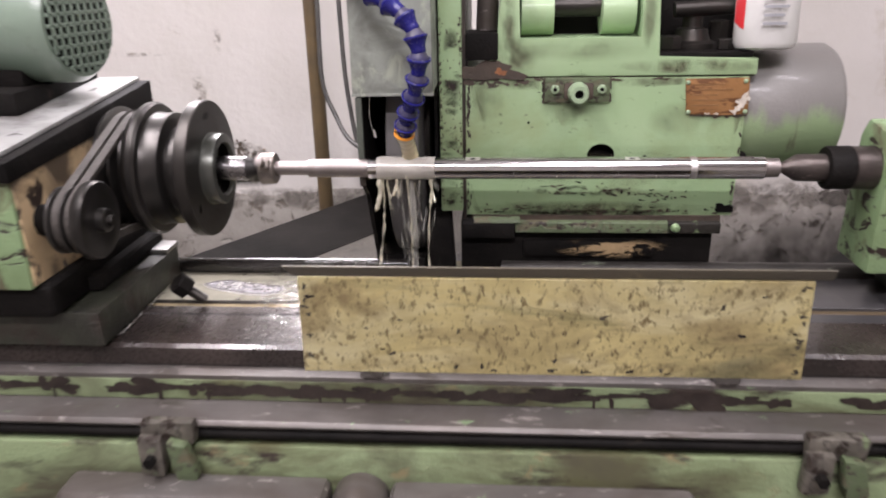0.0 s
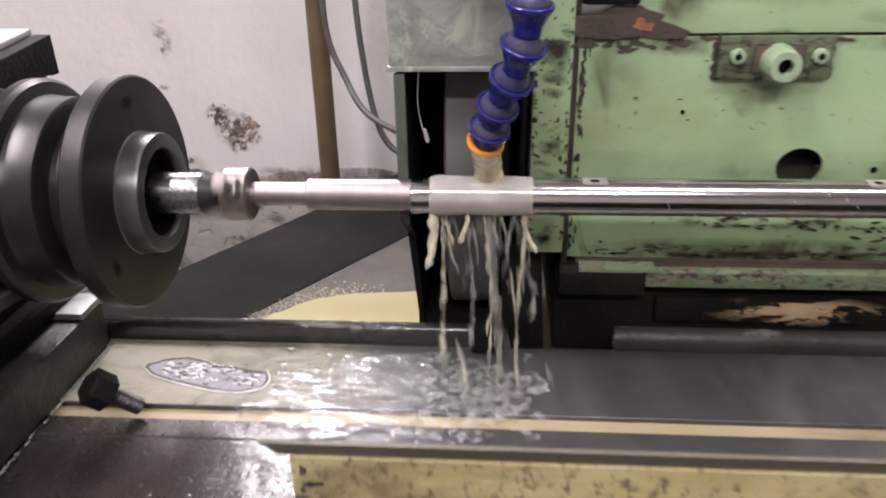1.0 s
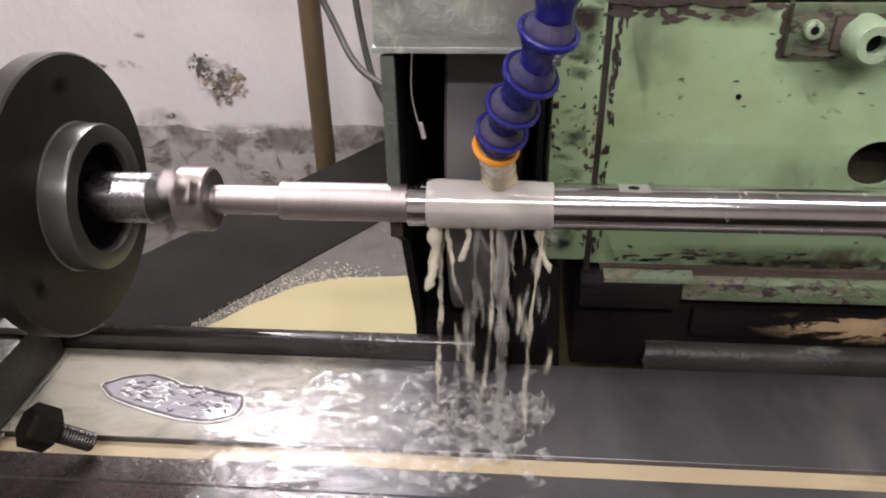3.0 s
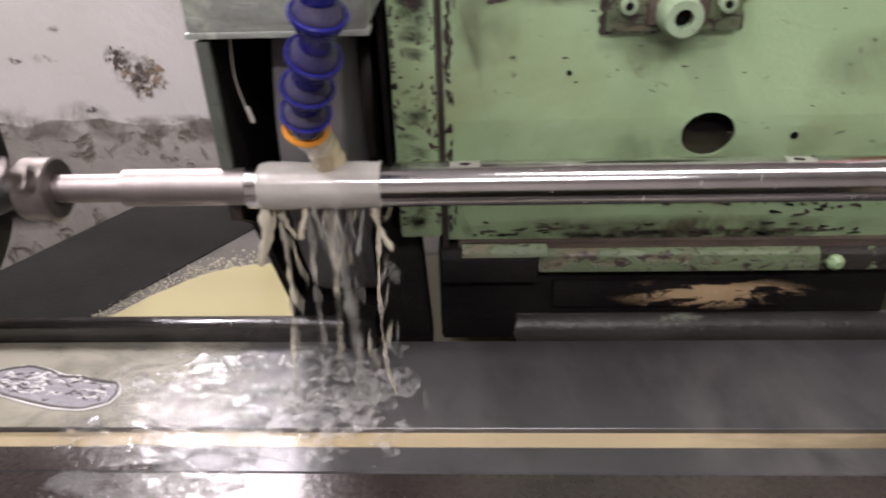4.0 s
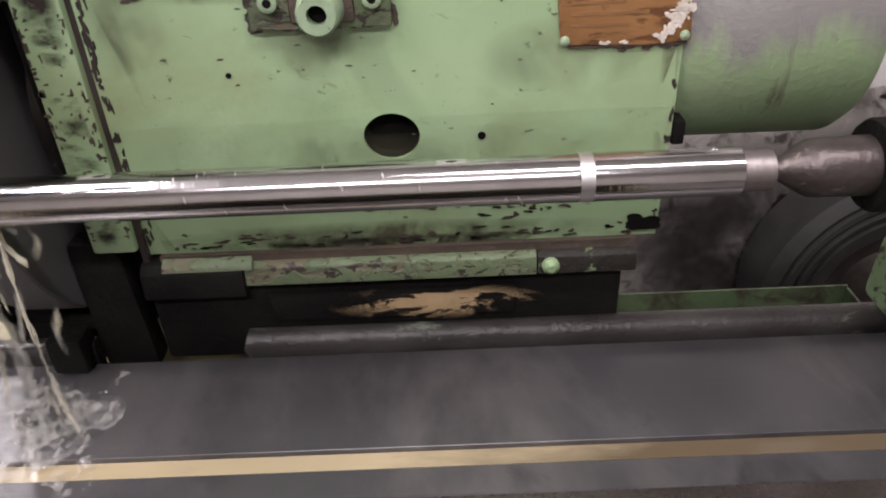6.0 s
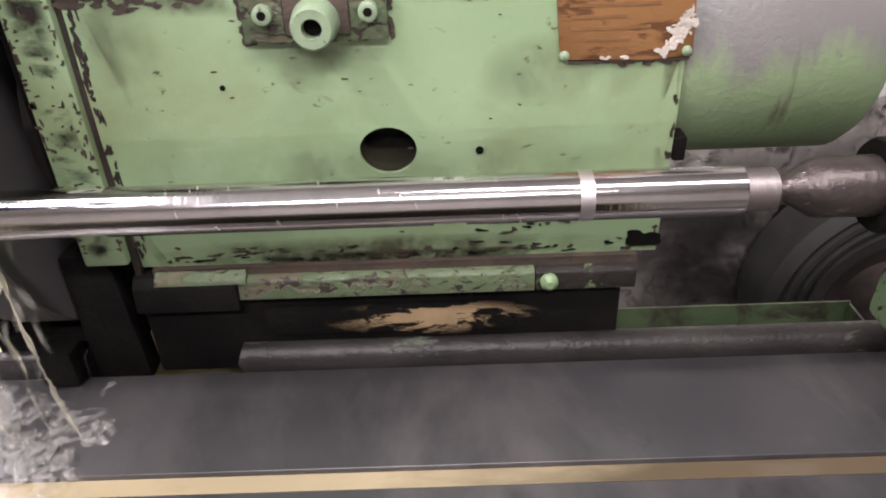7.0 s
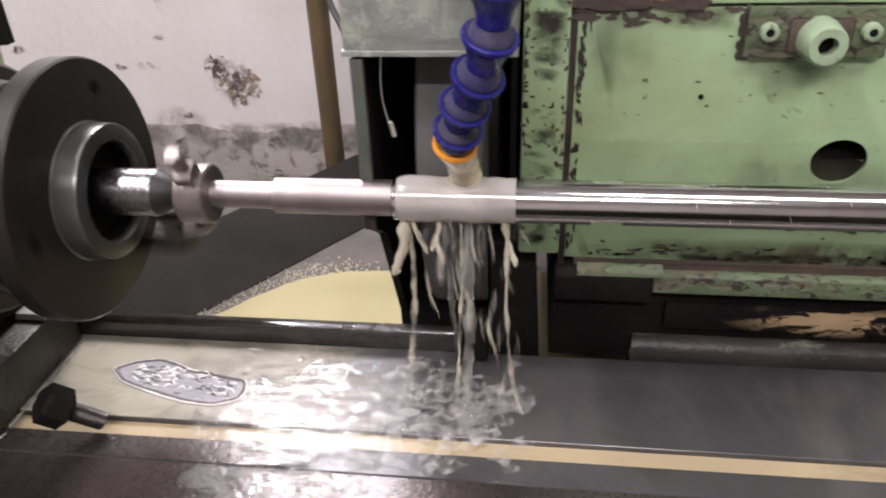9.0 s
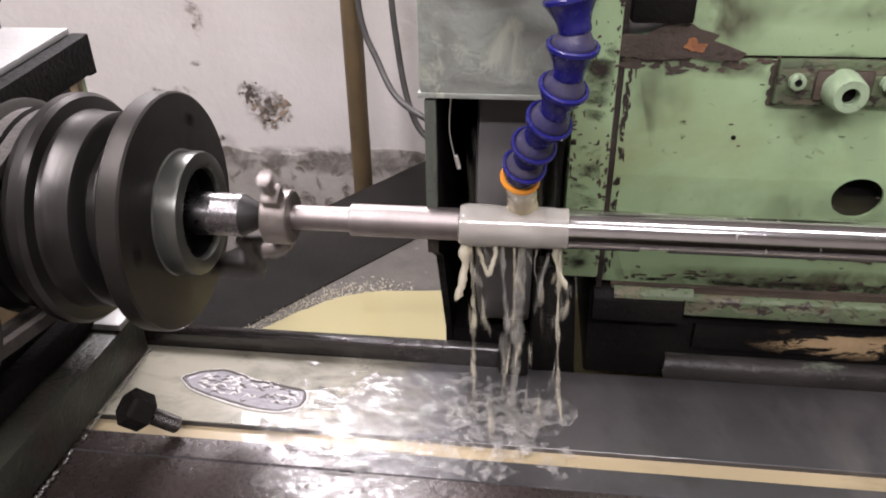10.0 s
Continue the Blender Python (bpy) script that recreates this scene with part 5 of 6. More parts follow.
    bm = bmesh.new()
    box(bm, 0.035, 0.200, FACE - 0.001, FACE + 0.01, 0.966, 0.990, 0.004)
    part("wiper_strip", bm, black_grime_and_shade, w)
    bm = bmesh.new()
    patch(bm, 0.143, 0.979, FACE - 0.0012, 0.150, 0.030, 15, 0.08, 44, 0.0001)
    part("bare_patch", bm, tan_flake, w, "bare tan patch in the black grease", smooth=None)
    # drum of the drive motor at the far end
    bm = bmesh.new()
    lathe(bm, [(0.2895, 0.05), (0.290, 0.076), (0.294, 0.078), (0.398, 0.078), (0.406, 0.073), (0.408, 0.05)], 72, Matrix.Translation((0, 0.146, 1.141)))
    part("drum_cover", bm, drum_paint, w, "green drum cover with bare grey top")
    bm = bmesh.new()
    box(bm, 0.2895, 0.297, 0.066, 0.09, 1.085, 1.10, 0.002)
    part("drum_lug", bm, hole_dark, w)
    # tray with grey castings on top
    bm = bmesh.new()
    box(bm, 0.186, 0.292, FACE + 0.003, 0.20, 1.2115, 1.2175, 0.001)
    part("top_tray", bm, black_grime_and_shade, w)
    bm = bmesh.new()
    lathe(bm, [(0, 0.030), (0.006, 0.030), (0.009, 0.022), (0.022, 0.018), (0.024, 0.012), (0.05, 0.011)], 32, pose(0.235, 0.13, 1.2176, 0, -90, 0))
    part("tension_screw", bm, dark_steel, w)
    bm = bmesh.new()
    box(bm, 0.184, 0.30, 0.17, 0.30, 1.2177, 1.34, 0.004)
    part("rear_casting", bm, black_grime_and_shade, w, "oily dark rear casting")
    for x, y, r, hh in ((0.205, 0.105, 0.013, 0.016), (0.268, 0.10, 0.010, 0.012), (0.27, 0.145, 0.012, 0.03)):
        bm = bmesh.new()
        rod(bm, (x, y, 1.2176), (x, y, 1.2176 + hh), r, 6, cap=0.001)
        part("nut", bm, dark_steel, w)
    bm = bmesh.new()
    rod(bm, (0.21, 0.12, 1.262), (0.30, 0.12, 1.266), 0.009, 20)
    part("cross_rod", bm, dark_steel, w)
    bm = bmesh.new()
    box(bm, -0.037, 0.001, FACE - 0.006, 0.12, 1.212, 1.243, 0.003)
    part("black_terminal_block", bm, black_grime_and_shade, w)
    bm = bmesh.new()
    rod(bm, (-0.013, 0.11, 1.24), (-0.010, 0.11, 1.31), 0.013, 20)
    part("conduit", bm, grey_ledge, w)


green_flaked = surface("finely_flaked_green_paint", (0.105, 0.138, 0.07), (0.072, 0.095, 0.05), 0.48, scale=14, bump=0.4, chips=(
    ((0.11, 0.10, 0.06), 60.0, 0.52, 0.62, 0.5, (0.7, 1, 1.3), 0.6), (OILY, 170.0, 0.57, 0.61, 0.5, (0.7, 1, 1.2), 0.6), (OILY, 40.0, 0.66, 0.69, 0.45, (0.6, 1, 1.6), 0.8)))
foot_worn = surface("greasy_black_over_green_paint", (0.016, 0.014, 0.012), (0.03, 0.027, 0.022), 0.5, scale=20, bump=0.4, spec=0.2, chips=(
    ((0.15, 0.20, 0.10), 70.0, 0.60, 0.66, 0.5, (0.6, 1, 1), 0.6),))
joint_dirt = surface("brown_grease_dirt", (0.075, 0.055, 0.04), (0.045, 0.034, 0.026), 0.6, scale=30, bump=0.4)
rust = surface("orange_rust", (0.36, 0.15, 0.06), (0.22, 0.09, 0.04), 0.8, scale=80, bump=0.5)
green_pale = surface("pale_worn_green_paint", (0.31, 0.41, 0.26), (0.23, 0.30, 0.19), 0.4, scale=60, bump=0.2, chips=((OILY, 90.0, 0.62, 0.68, 0.5, U, 0.3),))
dark_text = surface("worn_dark_print", (0.19, 0.095, 0.036), (0.25, 0.125, 0.047), 0.5, scale=90)
drum_paint = surface("green_drum_paint_worn_bare_on_top", (0.21, 0.295, 0.155), (0.26, 0.34, 0.19), 0.42, scale=7, bump=0.2, coat=0.1, chips=(
    ((0.12, 0.11, 0.07), 26.0, 0.62, 0.72, 0.5, (1.5, 1, 0.4), 0.5),))


def worn_top(m, level, spread, colour):
    """Paint rubbed off above a ragged line at a height."""
    nt = m.node_tree
    b = nt.nodes["Principled BSDF"]
    tc = nt.nodes.new("ShaderNodeTexCoord")
    sep = nt.nodes.new("ShaderNodeSeparateXYZ")
    nt.links.new(tc.outputs["Object"], sep.inputs[0])
    mr = nd(nt, "ShaderNodeMapRange", From_Min=level - spread, From_Max=level + spread)
    nt.links.new(sep.outputs["Z"], mr.inputs["Value"])
    add = nt.nodes.new("ShaderNodeMath")
    add.operation = "ADD"
    nt.links.new(mr.outputs[0], add.inputs[0])
    nt.links.new(noise_fac(nt, 18, 8.0, 0.65, (1.6, 1, 0.5), 0.3), add.inputs[1])
    f = ramp(nt, add.outputs[0], [(0.80, 0.0), (1.0, 1.0)])
    old = b.inputs["Base Color"].links[0].from_socket
    nt.links.new(blend(nt, f, old, colour), b.inputs["Base Color"])


worn_top(drum_paint, 1.150, 0.045, (0.20, 0.19, 0.18))


def wheel():
    g = thing("wheel_guard", "grey-green painted steel guard over the grinding wheel", "wheel guard")
    bm = bmesh.new()
    box(bm, -0.161, -0.0705, 0.0, 0.34, 1.1835, 1.42, 0.003)
    part("hood", bm, guard_paint, g)
    bm = bmesh.new()
    box(bm, -0.1615, -0.070, -0.0006, 0.012, 1.1815, 1.1845, 0.0005)
    part("hood_edge", bm, guard_paint, g, "chipped folded edge")
    # cheeks and lower guard are near-black; only the cheek's front edge is green
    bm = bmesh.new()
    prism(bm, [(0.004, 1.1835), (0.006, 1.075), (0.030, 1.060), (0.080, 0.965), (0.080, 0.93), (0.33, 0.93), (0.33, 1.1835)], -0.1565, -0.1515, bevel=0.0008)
    part("left_cheek", bm, black_grime_and_shade, g)
    bm = bmesh.new()
    box(bm, -0.1580, -0.1510, 0.0005, 0.0050, 1.078, 1.1800, 0.0008)
    part("cheek_edge", bm, cheek_paint, g, "wet dark green cheek edge")
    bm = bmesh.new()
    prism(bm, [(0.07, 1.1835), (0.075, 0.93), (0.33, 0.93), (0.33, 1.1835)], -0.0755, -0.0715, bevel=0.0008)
    part("right_cheek", bm, black_grime_and_shade, g)
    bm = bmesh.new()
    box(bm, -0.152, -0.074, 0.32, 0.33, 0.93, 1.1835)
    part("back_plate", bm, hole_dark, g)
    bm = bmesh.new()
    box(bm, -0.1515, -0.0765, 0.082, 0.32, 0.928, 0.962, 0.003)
    part("sump_lip", bm, black_grime_and_shade, g)
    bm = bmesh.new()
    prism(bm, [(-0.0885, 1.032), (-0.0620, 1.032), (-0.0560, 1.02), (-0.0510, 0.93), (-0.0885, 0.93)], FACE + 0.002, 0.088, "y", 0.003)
    part("lower_guard", bm, black_grime_and_shade, g, "near-black lower guard")
    bm = bmesh.new()
    box(bm, -0.112, -0.0885, 0.046, 0.066, 0.945, 0.972, 0.003)
    part("guide_block", bm, black_grime_and_shade, g)
    # a small wire hanging under the hood
    bm = bmesh.new()
    sweep(bm, curve_points([(-0.143, 0.012, 1.183), (-0.1445, 0.012, 1.160), (-0.142, 0.012, 1.143), (-0.139, 0.011, 1.137)], 14), 0.0004, 6)
    part("hanging_wire", bm, pale_steel, g)
    bm = bmesh.new()
    rod(bm, (-0.1405, 0.011, 1.142), (-0.1385, 0.011, 1.133), 0.0014, 8, cap=0.0004)
    part("wire_clip", bm, pale_steel, g)
    w = thing("grinding_wheel", "dark grey wet grinding wheel under its guard", "grinding wheel", at=(0, 0.1635, AX))
    bm = bmesh.new()
    lathe(bm, [(-0.1285, 0.06), (-0.1285, 0.1475), (-0.127, 0.150), (-0.0915, 0.150), (-0.090, 0.1485), (-0.090, 0.06)], 160)
    part("abrasive_rim", bm, wheel_stone, w)
    bm = bmesh.new()
    lathe(bm, [(-0.0905, 0.03), (-0.082, 0.03), (-0.082, 0.072), (-0.084, 0.076), (-0.0905, 0.078)], 64)
    part("flange", bm, dark_steel, w)
    return w


cheek_paint = surface("wet_dark_green_cheek", (0.10, 0.115, 0.09), (0.06, 0.065, 0.055), 0.4, scale=18, bump=0.3, chips=((OILY, 20.0, 0.5, 0.6, 0.4, (1, 1, 0.5), 0.5),))


def coolant_pan():
    p = thing("coolant_pan", "dark steel coolant pan with a sloping side", "coolant pan")
    bm = bmesh.new()
    vs = []
    for y in (0.086, 0.69):
        top, low = Vector((-0.548 + 0.644 * (y - 0.15), y, 0.892)), Vector((-0.419 + 0.696 * (y - 0.15), y, 0.866))
        for v in (top, low, low - Vector((0, 0, 0.002)), top - Vector((0, 0, 0.003))):
            vs.append(bm.verts.new(v))
    for q in ((0, 1, 5, 4), (1, 2, 6, 5), (2, 3, 7, 6), (3, 0, 4, 7), (0, 1, 2, 3), (4, 5, 6, 7)):
        bm.faces.new([vs[k] for k in q])
    part("side_sheet", bm, pan_steel, p, smooth=None)
    bm = bmesh.new()
    prism(bm, [(-0.47, 0.081), (-0.05, 0.69), (0.05, 0.69), (0.05, 0.081)], 0.855, 0.8645, "z")
    part("pan_floor", bm, pan_floor, p, "gritty wet pan floor")
    bm = bmesh.new()
    rnd = random.Random(2)
    shore = curve_points([(-0.455, 0.082, 0), (-0.41, 0.145, 0), (-0.363, 0.198, 0), (-0.325, 0.24, 0), (-0.287, 0.267, 0), (-0.221, 0.283, 0), (0.04, 0.30, 0)], 60)
    prism(bm, [(v.x, v.y + rnd.uniform(-0.0015, 0.0015)) for v in shore] + [(0.04, 0.082)], 0.8648, 0.868, "z")
    part("coolant", bm, coolant_pool, p, "milky yellow coolant pool", smooth=None)
    bm = bmesh.new()
    for k in range(700):
        v = rnd.choice(shore[8:50])
        bmesh.ops.create_icosphere(bm, subdivisions=1, radius=rnd.uniform(0.0004, 0.0013), matrix=Matrix.Translation((v.x + rnd.gauss(-0.004, 0.008), v.y + abs(rnd.gauss(0.008, 0.014)), 0.8655)))
    tagged(part("foam", bm, milky, p), kind="stuff")
    t = thing("drip_tray", "dark green oily drip tray behind the table rim", "tray")
    bm = bmesh.new()
    prism(bm, [(0.085, 0.801), (0.085, 0.925), (0.087, 0.925), (0.087, 0.885), (0.148, 0.885), (0.148, 0.918), (0.150, 0.918), (0.150, 0.801)], 0.272, 0.475)
    part("tray_body", bm, green_dark, t)
    for x in (0.2725, 0.475):
        bm = bmesh.new()
        box(bm, x - 0.001, x + 0.001, 0.085, 0.150, 0.801, 0.916)
        part("tray_end", bm, green_dark, t)


green_dark = surface("dark_oily_green_paint", (0.055, 0.085, 0.04), (0.09, 0.12, 0.06), 0.4, scale=14, bump=0.2, chips=((OILY, 20.0, 0.5, 0.62, 0.4, U, 0.5),))


def coolant_hose():
    h = thing("coolant_hose", "blue jointed plastic coolant hose with orange nozzle", "coolant hose")
    line = curve_points([(-0.100, -0.030, 1.146), (-0.094, -0.044, 1.170), (-0.083, -0.060, 1.197), (-0.078, -0.068, 1.222), (-0.078, -0.070, 1.243), (-0.085, -0.067, 1.262), (-0.100, -0.061, 1.277), (-0.120, -0.052, 1.288), (-0.142, -0.040, 1.300), (-0.165, -0.02, 1.325), (-0.175, 0.0, 1.36)], 400)
    total, last, marks, k = 0.0, 0.0, [line[0]], 1
    gaps = [0.0165, 0.0185] + [0.0215] * 14
    for a, b in zip(line, line[1:]):
        total += (b - a).length
        if k <= len(gaps) and total - last >= gaps[k - 1]:
            marks.append(b)
            last = total
            k += 1
    for i, (p, q) in enumerate(zip(marks, marks[1:])):
        n = (q - p).length
        m = along(p, q)
        s = 1.0
        bm = bmesh.new()
        lathe(bm, [(-0.001, 0.0062), (0.0, 0.0072), (0.0012, 0.0077), (n * 0.16, 0.0076), (n * 0.30, 0.0082), (n * 0.50, 0.0101), (n * 0.64, 0.0117), (n * 0.67, 0.0124), (n * 0.75, 0.0125), (n * 0.78, 0.0119), (n * 0.77, 0.0108), (n * 0.66, 0.0098)], 36, m, closed=False)
        seg = part("segment", bm, blue_plastic, h)
        bm = bmesh.new()
        lathe(bm, [(n * 0.6, 0.0098), (n * 0.74, 0.0104), (n * 0.84, 0.0099), (n * 0.94, 0.0082), (n + 0.002, 0.0064)], 30, m, closed=False)
        part("ball_neck", bm, hose_neck, seg)
    bm = bmesh.new()
    d = (marks[0] - marks[1]).normalized()
    p = marks[0]
    lathe(bm, [(-0.0012, 0.0102), (0.0000, 0.0113), (0.0012, 0.0115), (0.0018, 0.0111), (0.0016, 0.0098), (-0.001, 0.0092)], 36, along(p - d * 0.001, p + d * 0.02), closed=False)
    part("nozzle_ring", bm, orange_plastic, h, "orange nozzle ring")


def bottle():
    b = thing("plastic_bottle", "white plastic bottle with a red label on the drum", "bottle")
    c = Vector((0.308, 0.088, 1.2178))
    bm = bmesh.new()
    m = Matrix.Translation(c) @ Matrix.Rotation(radians(-90), 4, "Y") @ Matrix.Rotation(radians(5), 4, "Z")
    lathe(bm, [(0.0, 0.026), (0.002, 0.031), (0.008, 0.0345), (0.11, 0.0345), (0.13, 0.028), (0.142, 0.015), (0.16, 0.015)], 48, m)
    part("bottle_body", bm, white_plastic, b)
    for a0, a1 in ((150, 185), (-32, 10)):
        bm = bmesh.new()
        vs = []
        for k in range(11):
            a = radians(a0 + (a1 - a0) * k / 10)
            vs.append([bm.verts.new(m @ Vector((x, 0.0348 * -math.sin(a), 0.0348 * -math.cos(a)))) for x in (0.022 + 0.010 * k / 10, 0.118)])
        for u, v in zip(vs, vs[1:]):
            bm.faces.new((u[0], v[0], v[1], u[1]))
        part("label", bm, red_plastic, b, "red printed label")
    for k in range(5):
        bm = bmesh.new()
        box(bm, -0.016, 0.010 - 0.004 * (k % 2), -0.0358, -0.0340, 0.030 + 0.009 * k, 0.033 + 0.009 * k, 0.0, Matrix.Translation(c))
        part("print_bar", bm, grey_print, b, smooth=None)


# ---- running coolant ----
def strand(bm, length, r, seed, bend=0.006):
    rnd = random.Random(seed)
    n = max(16, int(length * 300))
    ph, ph2 = rnd.uniform(0, 6), rnd.uniform(0, 6)
    pts, th = [], []
    for k in range(n):
        u = k / (n - 1)
        pts.append((bend * u * math.sin(2.2 * u + ph) + rnd.uniform(-0.0006, 0.0006), 0.6 * bend * u * math.sin(2.3 * u + ph2), -length * u))
        lump = 0.5 + 0.9 * noise.noise(Vector((seed * 3.1, 0.5, 75 * length * u))) + 0.5 * noise.noise(Vector((seed * 1.7, 3.5, 210 * length * u)))
        th.append(r * min(1, 6 * u + 0.45) * min(1.0, 8 * (1 - u) + 0.1) * max(0.22, 0.45 + lump))
    sweep(bm, pts, r, 8, [max(t, 0.0004) for t in th])
    return bm


def running_coolant():
    j = thing("coolant_jet", "milky coolant jet from the nozzle onto the shaft", "coolant jet")
    bm = bmesh.new()
    pts = curve_points([(-0.1005, -0.029, 1.147), (-0.1000, -0.019, 1.138), (-0.0990, -0.007, 1.127), (-0.0980, 0.004, 1.112)], 16)
    sweep(bm, pts, 0.008, 20, [0.0104 - 0.0016 * math.sin(k / 15 * 2.6) + 0.0005 * math.sin(k * 1.9) for k in range(16)])
    part("jet", bm, jet_milk, j)
    bm = bmesh.new()
    seg = 48
    prof = [(-0.1365, 0.0126), (-0.1355, 0.0131)] + [(-0.134 + 0.064 * k / 24, 0.0133 + 0.0002 * math.sin(k * 1.3) + 0.0003 * math.sin(k * 0.5)) for k in range(25)] + [(-0.0695, 0.0128)]
    lathe(bm, prof, seg, Matrix.Translation((0, 0, AX)), closed=False)
    for v in bm.verts:
        v.co += Vector((0, v.co.y, v.co.z - AX)).normalized() * 0.0003 * noise.noise(v.co * 200)
    part("sleeve", bm, milky_band, j, "milky film round the wet shaft")
    streams = []
    rnd = random.Random(17)
    # steady ragged streams under the wet part of the shaft
    for k, (x, y, ln, r, m) in enumerate((
            (-0.1345, -0.006, 0.040, 0.0024, milky), (-0.1300, -0.004, 0.030, 0.0021, milky), (-0.1265, -0.002, 0.026, 0.0012, milky), (-0.1300, -0.002, 0.142, 0.0014, stream_milk),
            (-0.1130, -0.006, 0.022, 0.0013, milky), (-0.1015, -0.004, 0.144, 0.0012, stream_milk), (-0.0970, -0.003, 0.144, 0.0030, stream_thin),
            (-0.1110, -0.002, 0.110, 0.0016, stream_thin), (-0.0880, -0.003, 0.035, 0.0008, stream_thin), (-0.0735, -0.006, 0.142, 0.0012, stream_milk), (-0.0750, -0.004, 0.030, 0.0019, milky))):
        bm = bmesh.new()
        strand(bm, ln, r, 60 + k, 0.009 if ln > 0.05 else 0.006)
        s = tagged(part("coolant_stream", bm, m, None, smooth=180), "ragged milky coolant stream under the shaft", "coolant stream", "coolant streams")
        streams.append((s, x, y, AX - 0.010))
    drops = []
    for k in range(40):
        bm = bmesh.new()
        strand(bm, rnd.uniform(0.008, 0.030), rnd.uniform(0.0006, 0.0014), 90 + k, 0.005)
        s = tagged(part("coolant_drop", bm, (drop_water, stream_milk, stream_thin)[k % 3], None, smooth=180), "falling streak of milky coolant", "coolant drop", "falling coolant drops")
        x = rnd.choice((-0.132, -0.126, -0.108, -0.102, -0.095, -0.075, -0.070)) + rnd.gauss(0, 0.004)
        drops.append((s, x, rnd.uniform(-0.012, 0.012), rnd.uniform(0.19, 0.30), rnd.random(), rnd.uniform(-0.05, 0.09), rnd.uniform(-0.16, 0.08)))
    return streams, drops


def splashes():
    """Coolant spread over the table: a broad rippled sheet, small rings and the mirroring patch."""
    rnd = random.Random(31)
    pieces = []
    # rippled sheet, lively where the coolant lands
    s = thing("coolant_splash", "bright rippling sheet of splashing coolant on the table", "coolant splash")
    for name, xa, xb, nx, mat in (("ripple_sheet", -0.285, -0.150, 190, splash_water), ("splash_veil", -0.150, -0.055, 130, splash_milk)):
        bm = bmesh.new()
        ny = 130
        grid = []
        for i in range(nx + 1):
            row = []
            for k in range(ny + 1):
                x, y = xa + (xb - xa) * i / nx, -0.062 + 0.112 * k / ny
                u, v = (x + 0.172) / 0.118, (y + 0.008 - 0.12 * (x + 0.165)) / 0.056
                e = 1 - min(1, (u * u + v * v)) + 0.45 * noise.noise(Vector((x * 40, y * 40, 1))) + 0.40 * noise.noise(Vector((x * 120, y * 130, 4)))
                lively = min(1, max(0, (x + 0.20) / 0.07))
                h = 0.0009 * noise.noise(Vector((x * 55, y * 190, 3))) + (0.0002 + 0.0005 * lively) * noise.noise(Vector((x * 260, y * 330, 7))) + (0.00022 + 0.0003 * lively) * noise.noise(Vector((x * 520, y * 700, 5))) + 0.0030 * lively * max(0, noise.noise(Vector((x * 120, y * 120, 11)))) ** 1.5
                row.append((bm.verts.new((x, y, 0.9450 + max(-0.0024, min(0.0, (e - 0.28) * 0.012)) + h * min(1, max(0, e * 2.5)))), e))
            grid.append(row)
        for i in range(nx):
            for k in range(ny):
                q = (grid[i][k], grid[i + 1][k], grid[i + 1][k + 1], grid[i][k + 1])
                if min(e for _, e in q) > 0.02:
                    bm.faces.new([v for v, _ in q])
        bmesh.ops.delete(bm, geom=[v for v in bm.verts if not v.link_faces], context="VERTS")
        part(name, bm, mat, s, smooth=180)
    # the run-off over the dark front of the table
    bm = bmesh.new()
    nx, ny = 180, 74
    grid = []
    for i in range(nx + 1):
        row = []
        for k in range(ny + 1):
            x, y = -0.285 + 0.145 * i / nx, -0.112 + 0.050 * k / ny
            u, v = (x + 0.212) / 0.066, (y + 0.070) / 0.034
            e = 1 - min(1, u * u + v * v) + 0.6 * noise.noise(Vector((x * 60, y * 75, 5)))
            h = 0.0007 * noise.noise(Vector((x * 60, y * 170, 9))) + 0.0003 * noise.noise(Vector((x * 220, y * 300, 2))) + 0.0002 * noise.noise(Vector((x * 520, y * 640, 8)))
            row.append((bm.verts.new((x, y, 0.9424 + 0.022 * (y + 0.064) + max(-0.0012, min(0.0, (e - 0.35) * 0.008)) + h * min(1, max(0, e * 2.5)))), e))
        grid.append(row)
    for i in range(nx):
        for k in range(ny):
            q = (grid[i][k], grid[i + 1][k], grid[i + 1][k + 1], grid[i][k + 1])
            if min(e for _, e in q) > 0.12:
                bm.faces.new([v for v, _ in q])
    bmesh.ops.delete(bm, geom=[v for v in bm.verts if not v.link_faces], context="VERTS")
    part("front_run", bm, splash_water, s, smooth=180)
    pieces.append((s, 0.004, 0.5))
    for k in range(16):
        r = thing("water_crown", "small crown of milky coolant splashing on the table", "splash", "splash crowns")
        x, y = ((-0.127, 0.005), (-0.100, 0.012), (-0.074, 0.008))[k % 3]
        x, y, rad = x + rnd.gauss(0, 0.011), y + rnd.gauss(-0.004, 0.014), rnd.uniform(0.004, 0.009)
        bm = bmesh.new()
        n = 30
        rows = [[] for _ in range(5)]
        for a in range(n):
            t = 2 * math.pi * a / n
            w = noise.noise(Vector((math.cos(t) * 1.6, math.sin(t) * 1.6, k * 3.7)))
            hh = 0.0010 + 0.0075 * max(0, w + 0.12)
            for q, (rr, z) in enumerate(((0.45, 0.02), (0.70, 0.35), (0.92, 1.0), (1.08, 0.5), (1.35, 0.0))):
                z2 = z * hh * (1 + 0.5 * noise.noise(Vector((a * 0.9, q, k))))
                rows[q].append(bm.verts.new((rad * rr * (1 + 0.5 * w) * math.cos(t), rad * rr * (1 - 0.4 * w) * math.sin(t), z2)))
        for p, q in zip(rows, rows[1:]):
            for a in range(n):
                bm.faces.new((p[a], p[(a + 1) % n], q[(a + 1) % n], q[a]))
